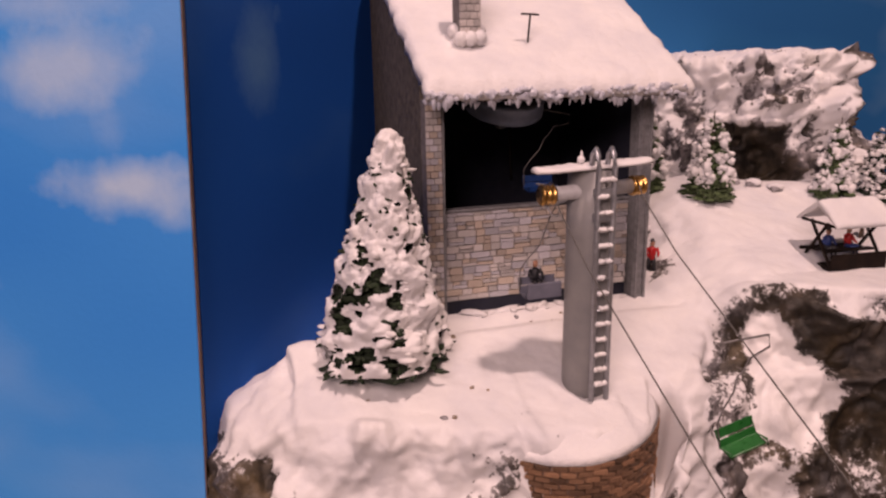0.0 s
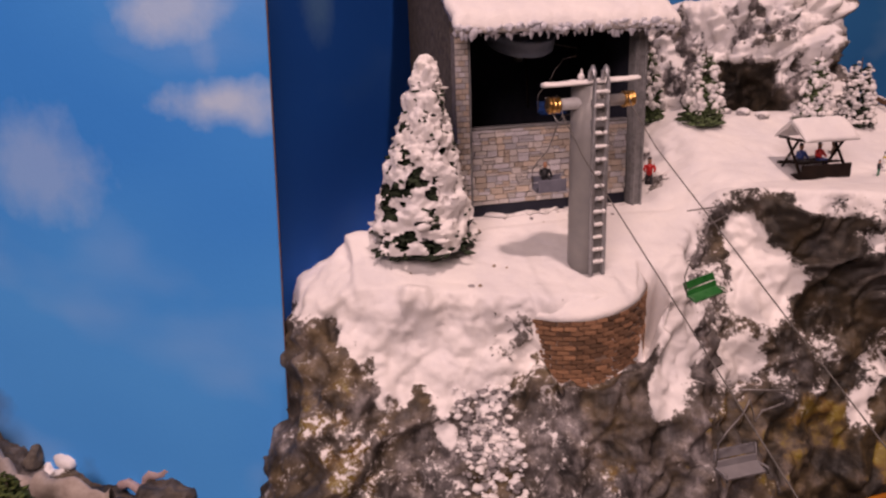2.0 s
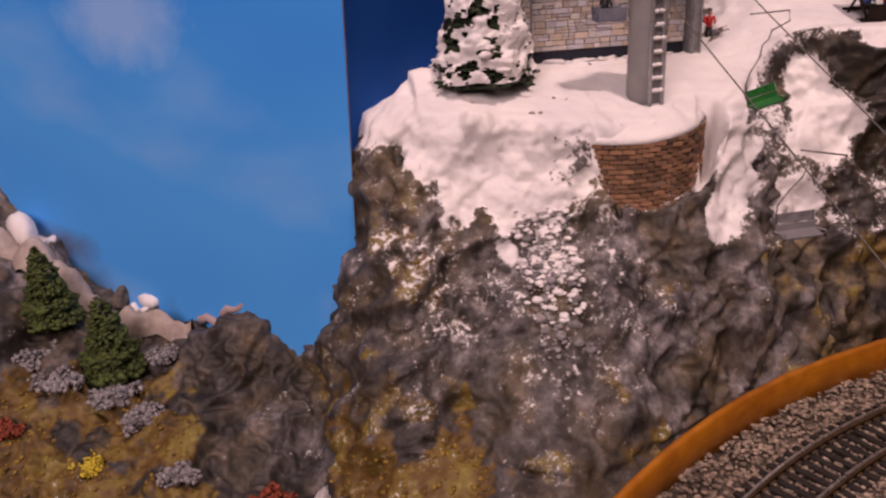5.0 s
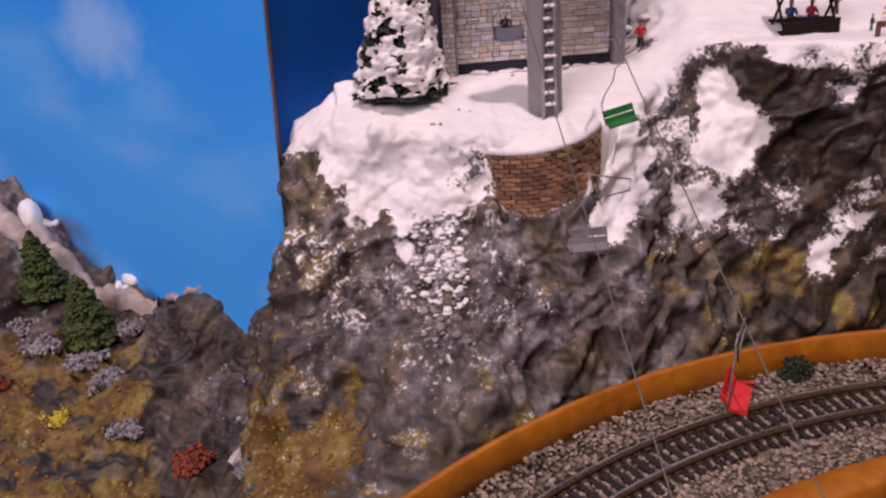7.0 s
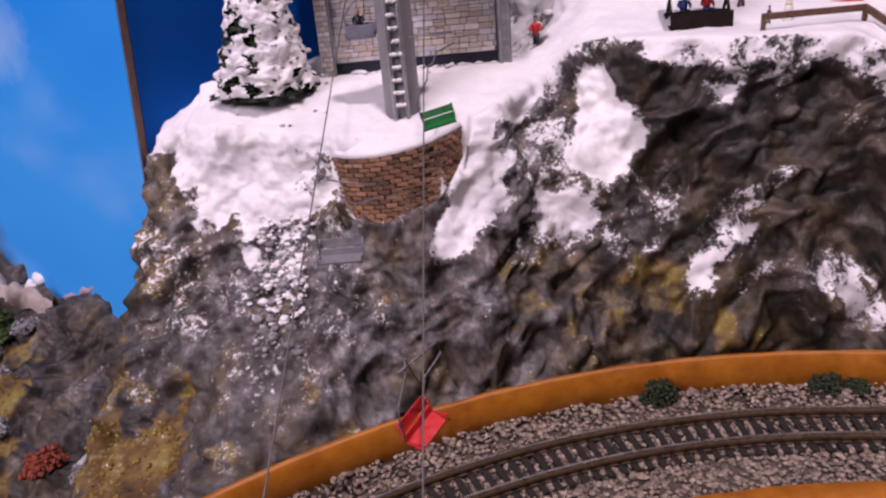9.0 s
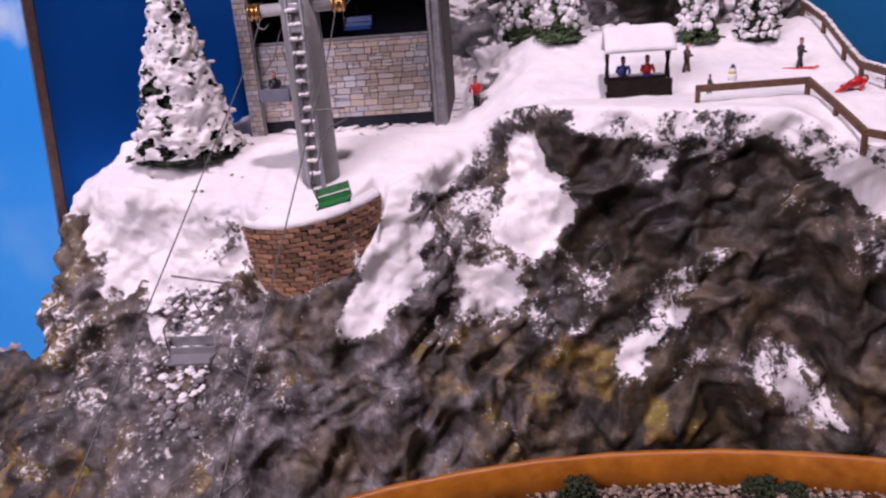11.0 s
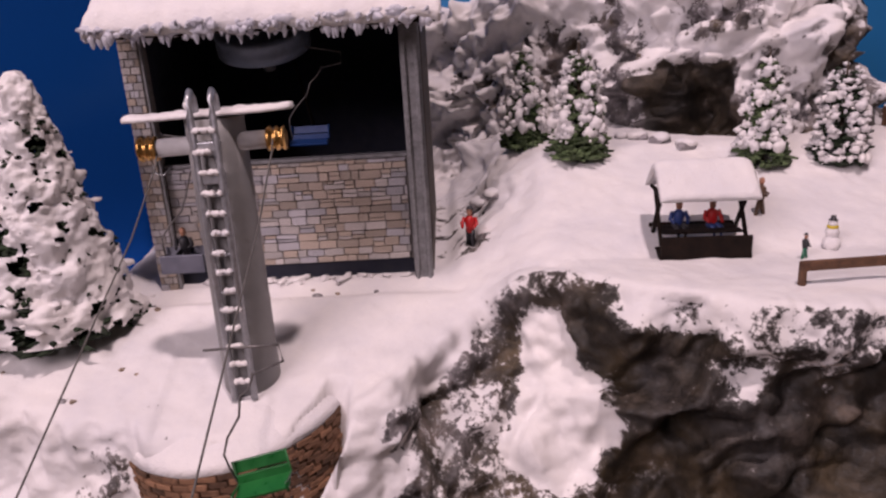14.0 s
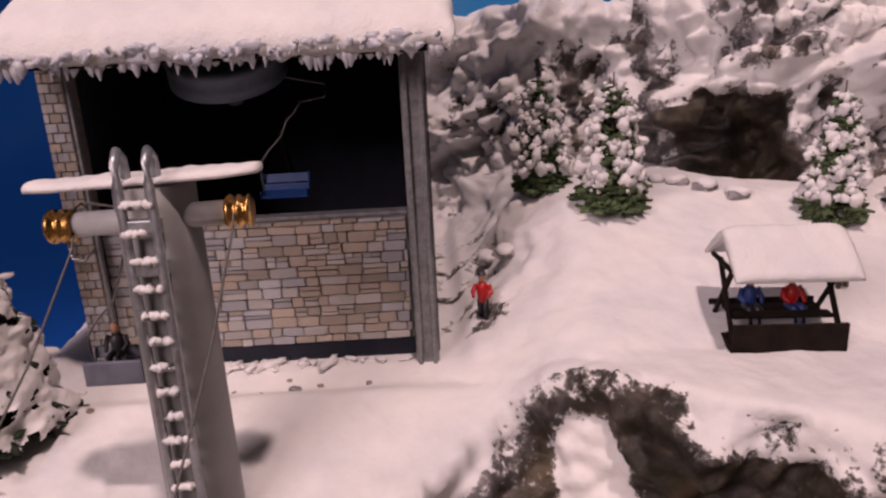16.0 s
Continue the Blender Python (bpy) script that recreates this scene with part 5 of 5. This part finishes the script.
tagged(part("track_bed", ring_mesh("track_bed", 0.3880, 0.4935, -0.214, -0.1985, A0, A1, 220, 0.0006), BALLAST_BED), "bed of glued grey ballast", "track bed", kind="structure")
rs = np.random.RandomState(2)
n = 17000
a = np.radians(A1 + (A0 - 30 - A1) * rs.rand(n))
r = 0.3905 + 0.1015 * rs.rand(n)
c = np.stack([OX + r * np.cos(a), OY + r * np.sin(a), -0.1980 + 0.0010 * rs.rand(n) + 0.0022 * smooth(0.47, 0.492, r)], axis=1)
s = 0.0008 + 0.0011 * rs.rand(n) ** 1.5
tagged(part("ballast_stones", clumps("ballast_stones", c, np.stack([s * 1.35, s, s * 0.55], axis=1), 1, 7, 0.45), BALLAST), "loose light and dark grey ballast stones", "ballast", kind="stuff")

track = thing("railway_track", "single curved model railway track with dark sleepers", "railway track")
GO, GI, RT = 0.4580, 0.4335, -0.1900
for rad in (GO, GI):
    rail = part("rail", ring_mesh("rail", rad - 0.0006, rad + 0.0006, -0.1958, RT - 0.0006, A0, A1, 200), RAIL, track, "brown weathered rail")
    part("rail_head", ring_mesh("rail_head", rad - 0.0007, rad + 0.0007, RT - 0.0007, RT, A0, A1, 200), RAIL_TOP, rail, "bright worn rail head")
    part("rail_foot", ring_mesh("rail_foot", rad - 0.0014, rad + 0.0014, -0.1966, -0.1956, A0, A1, 200), RAIL, rail)
bm = box(0.0420, 0.0038, 0.0030, (0, 0, 0), 0.0004)
for sx in (-1, 1):
    for dx in (-0.0024, 0.0024):
        box(0.0012, 0.0024, 0.0010, (sx * 0.01225 + dx, 0, 0.0018), 0, None, bm)
tie = bpy.data.meshes.new("sleeper")
bm.to_mesh(tie)
bm.free()
mid = (GO + GI) / 2
deg = A1 + 1.0
while deg < 150:
    a = radians(deg)
    part("sleeper", tie, SLEEPER, track, at=pose(OX + mid * math.cos(a), OY + mid * math.sin(a), -0.1971, 0, 0, deg + 0.4 * math.sin(deg * 7)))
    deg += 1.02

# ---------------------------------------------------------------- plants and loose rubble
def clump_bush(name, label, at, size, n, mat, seed, flat=0.7, group="", ragged=0.9):
    rs = np.random.RandomState(seed)
    d = rs.randn(n, 3)
    d /= np.linalg.norm(d, axis=1, keepdims=True)
    d[:, 2] = np.abs(d[:, 2]) * flat
    uneven = 1 + ragged * fbm(d + 7.3 * seed, 1.6, 2, seed)[:, None]
    c = d * size * uneven * (0.45 + 0.55 * rs.rand(n, 1)) + np.array(at)
    s = size * (0.05 + 0.10 * rs.rand(n))
    return tagged(part(name, clumps(name, c, s, 1, seed, 0.5), mat), label, "bush", group)


ang = [math.atan2(-0.167 - OY, 0.203 - OX), math.atan2(-0.160 - OY, 0.311 - OX)]
clump_bush("bush", "small dark green foam bush on the ballast by the board", (OX + 0.486 * math.cos(ang[0]), OY + 0.486 * math.sin(ang[0]), -0.196), 0.0105, 420, FOAM, 3, 1.4, "bushes along the edging board", 0.3)
clump_bush("bush", "low dark green foam bush with snow flecks by the board", (OX + 0.488 * math.cos(ang[1] + 0.01), OY + 0.488 * math.sin(ang[1] + 0.01), -0.196), 0.0100, 400, FOAM, 4, 0.9, "bushes along the edging board", 0.3)
clump_bush("bush", "low dark green foam bush with snow flecks by the board", (OX + 0.487 * math.cos(ang[1] - 0.028), OY + 0.487 * math.sin(ang[1] - 0.028), -0.197), 0.0090, 360, FOAM, 5, 0.8, "bushes along the edging board", 0.3)


def green_fir(at, height, radius, seed):
    ob = thing("green_fir", "small dense green fir on the autumn slope", "tree", pose(*at), "green firs")
    rs = np.random.RandomState(seed)
    part("trunk", tube([(0, 0, -0.004), (0, 0, height * 0.9)], [radius * 0.10, radius * 0.02], 8), BARK, ob)
    n = 1500
    h = 1 - np.sqrt(rs.rand(n))
    a = rs.rand(n) * 6.2832
    r = radius * ((1 - h) ** 0.8 * 0.95 + 0.05) * (0.72 + 0.34 * rs.rand(n)) * (1 + 0.12 * np.sin(h * 30))
    c = np.stack([r * np.cos(a), r * np.sin(a), 0.04 * height + h * height * 0.95], axis=1)
    s = radius * (0.13 + 0.12 * rs.rand(n)) * (1.1 - 0.6 * h)
    part("crown", clumps("crown", c, np.stack([s * 0.9, s * 0.42, s * 0.45], axis=1), 1, seed, 0.6), NEEDLES_LIGHT, ob, "dense mid-green crown")


for px, py, hh, rr2, sd in ((-0.322, -0.012, 0.062, 0.0200, 61), (-0.366, 0.022, 0.062, 0.0190, 62)):
    green_fir(planted(px, py), hh, rr2, sd)
rs = np.random.RandomState(15)
for i, (px, py, size, mat, what) in enumerate((
    (-0.318, -0.040, 0.016, LICHEN, "grey lichen"), (-0.300, -0.060, 0.014, LICHEN, "grey lichen"), (-0.352, -0.030, 0.015, LICHEN, "grey lichen"),
    (-0.285, -0.015, 0.012, LICHEN, "grey lichen"), (-0.375, -0.010, 0.014, LICHEN, "grey lichen"), (-0.330, -0.085, 0.010, YELLOW, "yellow foam"),
    (-0.216, -0.144, 0.013, RUST, "rust-red foam"), (-0.380, -0.060, 0.010, RUST, "rust-red foam"), (-0.172, -0.170, 0.008, LICHEN, "pale grey lichen"),
    (-0.270, -0.110, 0.012, LICHEN, "grey lichen"), (-0.245, -0.175, 0.012, OCHRE, "ochre foam"),
)):
    clump_bush("bush", "rounded " + what + " bush on the rocky autumn slope", (px, py, rest(px, py)), size, 520, mat, 70 + i, 0.6, "autumn bushes")

v, f = [], []
for i in range(60):
    u = i / 59
    px, py = -0.430 + 0.165 * u, 0.080 - 0.074 * u + 0.006 * math.sin(u * 5)
    wide = 0.034 - 0.026 * u
    foot = rest(px, py)
    for j in range(14):
        t = j / 13
        bow = math.sin(math.pi * t) ** 0.6
        p = Vector((px + 0.423 * wide * (t - 0.6), py + 0.906 * wide * (t - 0.6), 0))
        ripple = 0.0022 * noise.noise((px * 45, t * 2, 3)) + 0.0010 * noise.noise((px * 160, t * 7, 8))
        p.z = foot - 0.003 + 0.014 * bow + 0.48 * wide * (min(t, 0.75) - 0.3) + ripple
        v.append(p)
f = [(i * 14 + j, i * 14 + 14 + j, i * 14 + 15 + j, i * 14 + 1 + j) for i in range(59) for j in range(13)]
bank = mesh_of("plaster_bank", v, f)
tagged(part("plaster_bank", bank, BEIGE), "sloping pale beige plaster bank along the far slope", "bank", kind="structure")

flatP, flatN = P2.reshape(-1, 3), normals(P2).reshape(-1, 3)
if flatN[:, 2].mean() < 0:
    flatN = -flatN


def scatter(mask, count, seed):
    ids = np.nonzero(mask.reshape(-1))[0]
    pick = np.random.RandomState(seed).choice(ids, count, replace=len(ids) < count)
    return flatP[pick], flatN[pick]


c, nn = scatter((moss > 0.62) & (N[..., 2] > 0.5) & (x > -0.42) & (x < -0.08) & (y > -0.26) & (rr > 0.50), 1100, 5)
s = 0.0008 + 0.0012 * np.random.RandomState(6).rand(len(c))
tagged(part("ground_cover", clumps("ground_cover", c, np.stack([s, s, s * 0.7], axis=1), 1, 8, 0.5), OCHRE), "ochre and olive foam ground cover on the lower slope", "ground cover", kind="stuff")
c, nn = scatter((np.abs(x + 0.030 + 0.008 * wob) < 0.016) & (z < -0.078) & (z > -0.150) & (front > 0.5), 150, 9)
s = 0.0011 + 0.0030 * np.random.RandomState(10).rand(len(c)) ** 2.5
tagged(part("snowy_rubble", clumps("snowy_rubble", c + nn * 0.0006, np.stack([s * 1.25, s, s * 0.7], axis=1), 1, 12, 0.3), LICHEN), "pile of grey snow-dusted rubble stones below the ledge", "rubble", kind="stuff")
c, nn = scatter((np.abs(x + 0.030 + 0.008 * wob) < 0.018) & (z < -0.075) & (z > -0.135) & (front > 0.5), 110, 19)
s = 0.0010 + 0.0024 * np.random.RandomState(20).rand(len(c)) ** 2
tagged(part("snow_crumbs", clumps("snow_crumbs", c + nn * 0.0012, np.stack([s * 1.3, s, s * 0.6], axis=1), 2, 22, 0.22), SNOW), "crumbs of snow lying on the rubble", "snow", kind="stuff")

def stone_lump(name, label, at, size, seed, mat, cat, group, cap=False):
    rs = np.random.RandomState(seed)
    v, f = ico(2)
    v = v * (1 + 0.36 * (rs.rand(len(v), 1) - 0.5) + 0.5 * slabs(v + seed, 0.9, seed)[:, None] * 0.5) * np.array(size)
    v[:, 2] = np.maximum(v[:, 2], -0.4 * size[2])
    ob = tagged(part(name, mesh_of(name, v, f, False), mat), label, cat, group)
    ob.matrix_basis = pose(*at, rs.uniform(-12, 12), rs.uniform(-12, 12), rs.uniform(0, 360))
    if cap:
        part("snow_cap", clumps("snow_cap", [(0, 0, size[2] * 0.55)], [(size[0] * 0.98, size[1] * 0.98, size[2] * 0.65)], 3, seed, 0.05), SNOW, ob, "smooth snow cap")
    return ob


for i, (px, py, sc) in enumerate(((0.043, -0.005, 1.5), (0.050, -0.011, 0.9), (-0.003, -0.022, 1.5), (-0.007, -0.017, 0.9), (-0.006, -0.063, 1.3), (0.0015, -0.066, 0.8), (0.075, -0.012, 2.2),
                                  (0.085, -0.010, 1.2), (0.072, -0.006, 1.0), (-0.026, -0.079, 1.6), (-0.021, -0.080, 1.4), (0.062, -0.015, 0.8), (0.105, -0.010, 1.1), (-0.060, -0.062, 0.8))):
    stone_lump("pebble", "small dark pebble half sunk in the snow", (px, py, rest(px, py)), (0.0013 * sc, 0.0010 * sc, 0.0008 * sc), 100 + i, LICHEN if i % 3 == 0 else BALLAST, "pebble", "pebbles in the snow")
for i, (px, py, sz2) in enumerate(((0.262, 0.083, 0.0062), (0.272, 0.070, 0.0072), (0.284, 0.060, 0.0066), (0.254, 0.092, 0.0048), (0.170, 0.060, 0.0060), (0.163, 0.085, 0.0075))):
    stone_lump("boulder", "snow-capped boulder at the foot of the rock face", (px, py, rest(px, py) + 0.0005), (sz2, sz2 * 0.75, sz2 * 0.62), 130 + i, LICHEN, "boulder", "boulders below the rock face", True)

crest = []
for i in range(22):
    u = i / 21
    px, py = -0.262 + 0.068 * u, 0.012 - 0.026 * u
    crest.append((px, py, rest(px, py) + 0.0030 + 0.0075 * math.exp(-((u - 0.10) / 0.07) ** 2) + 0.0018 * noise.noise((u * 9, 2, 0))))
ridge = tube(crest, [0.0032 + 0.0012 * noise.noise((i * 0.6, 0, 7)) for i in range(22)], 9)
for vert in ridge.verts:
    vert.co += Vector((noise.noise(vert.co * 150), noise.noise(vert.co * 150 + Vector((5, 0, 0))), noise.noise(vert.co * 150 + Vector((9, 0, 0))))) * 0.0016
tagged(part("plaster_ridge", ridge, PINKISH), "pinkish grey plaster edge along the rock mound", "rock", "rocks on the far slope")
for px, py, size in ((-0.398, 0.094, (0.022, 0.010, 0.016)), (-0.303, 0.049, (0.015, 0.008, 0.0065))):
    tagged(part("snow_heap", clumps("snow_heap", [(px, py, rest(px, py) + 0.7 * size[2])], [size], 3, 160, 0.05), SNOW), "rounded heap of white snow on the far ridge", "snow", "snow on the far ridge")
stone_lump("boulder", "dark jagged rock beside the pale bank", (-0.325, 0.054, rest(-0.325, 0.054) + 0.008), (0.008, 0.006, 0.013), 152, STONE_WALL, "boulder", "rocks on the far slope")
stone_lump("boulder", "white grey stone on the autumn slope", (-0.180, -0.146, rest(-0.180, -0.146) + 0.001), (0.0095, 0.0065, 0.0070), 153, PALE_ROCK, "boulder", "rocks on the far slope")

# ---------------------------------------------------------------- pieces of masonry, last
UNIT = bpy.data.meshes.new("brick")
bm = box(1, 1, 1, (0, 0, 0), 0.0)
bmesh.ops.bevel(bm, geom=list(bm.edges), offset=0.09, segments=1, affect="EDGES")
bm.to_mesh(UNIT)
bm.free()
UNIT_STONE, UNIT_BRICK = UNIT, UNIT.copy()
UNIT_STONE.materials.append(STONE)
UNIT_BUFF, UNIT_BLUE = UNIT.copy(), UNIT.copy()
UNIT_BUFF.materials[0], UNIT_BLUE.materials[0] = STONE_BUFF, STONE_BLUE
STONES = [UNIT_STONE] * 4 + [UNIT_BUFF] * 3 + [UNIT_BLUE] * 3
WARM_STONES = [UNIT_BUFF] * 3 + [UNIT_STONE]
UNIT_BRICK.materials.append(BRICK)


def piece(name, data, parent, m):
    ob = new(name, data)
    ob.parent = parent
    ob.matrix_basis = m


rng = random.Random(21)


def lay(px, pz, w, h):
    """One squared rubble stone, a little proud and askew."""
    depth = 0.0021 + rng.uniform(0, 0.0010)
    m = pose(px + w / 2, 0.0026 - depth / 2, pz + h / 2, 0, rng.uniform(-2.0, 2.0), 0)
    piece("stone", rng.choice(WARM_STONES if 0.055 + 0.02 * math.sin(pz * 70) < px < 0.108 and rng.random() < 0.75 else STONES), panel, m @ Matrix.Diagonal((w - rng.uniform(0.0003, 0.0007), depth, h - rng.uniform(0.0003, 0.0006), 1)))


pz = 0.0088
while pz < 0.0618:
    rh = min(rng.uniform(0.0031, 0.0050), 0.0624 - pz)
    px = 0.0006
    while px < FW - 0.001:
        w = min(rng.uniform(0.0040, 0.0125), FW - 0.0006 - px)
        if w > 0.0015:
            if rh > 0.0040 and rng.random() < 0.40:
                cut = rng.uniform(0.36, 0.64) * rh
                lay(px, pz, w, cut)
                if w > 0.007 and rng.random() < 0.4:
                    lay(px, pz + cut, w * 0.5, rh - cut)
                    lay(px + w * 0.5, pz + cut, w * 0.5, rh - cut)
                else:
                    lay(px, pz + cut, w, rh - cut)
            else:
                lay(px, pz, w, rh)
        px += w
    pz += rh
pz = -0.004
row = 0
while pz < 0.127:
    rh = 0.0037
    px = -0.0095
    cut = (0.0047, 0.0047) if row % 2 else (0.0024, 0.0047, 0.0024)
    for w in cut:
        piece("stone", rng.choice(STONES), pillar, pose(px + w / 2, -0.0052, pz + rh / 2) @ Matrix.Diagonal((w - 0.0005, 0.0016, rh - 0.0005, 1)))
        px += w
    pz += rh
    row += 1
for face_y, x0, wd in ((-0.0002, 0.0128, 0.0126),):
    for q in range(12):
        zz = 0.1545 + q * 0.0040
        off = 0.0 if q % 2 else 0.0021
        for w0, w1 in ((0.0, 0.0042 + off), (0.0042 + off, 0.0084 + off), (0.0084 + off, 0.0126)):
            if w1 - w0 > 0.001:
                piece("stone", UNIT_STONE, chimney, pose(x0 + (w0 + w1) / 2, face_y, zz + 0.002) @ Matrix.Diagonal((w1 - w0 - 0.0004, 0.0012, 0.0036, 1)))
row = 0
bz = WTOP - 0.0003
while bz > -0.092:
    rh = 0.0031
    deg = -182 + (4.6 if row % 2 else 0)
    while deg < 2:
        a = radians(deg + rng.uniform(-0.4, 0.4))
        if not (rng.random() < 0.03):
            rr3 = WR + rng.uniform(-0.0004, 0.0003)
            piece("brick", UNIT_BRICK, wall, pose(*bowed(WX + rr3 * math.cos(a), WY + rr3 * math.sin(a), bz - rh / 2), 0, 0, math.degrees(a) + 90 + rng.uniform(-2, 2)) @ Matrix.Diagonal((0.0072, 0.0022, rh - 0.0006, 1)))
        deg += 9.2
    bz -= rh
    row += 1
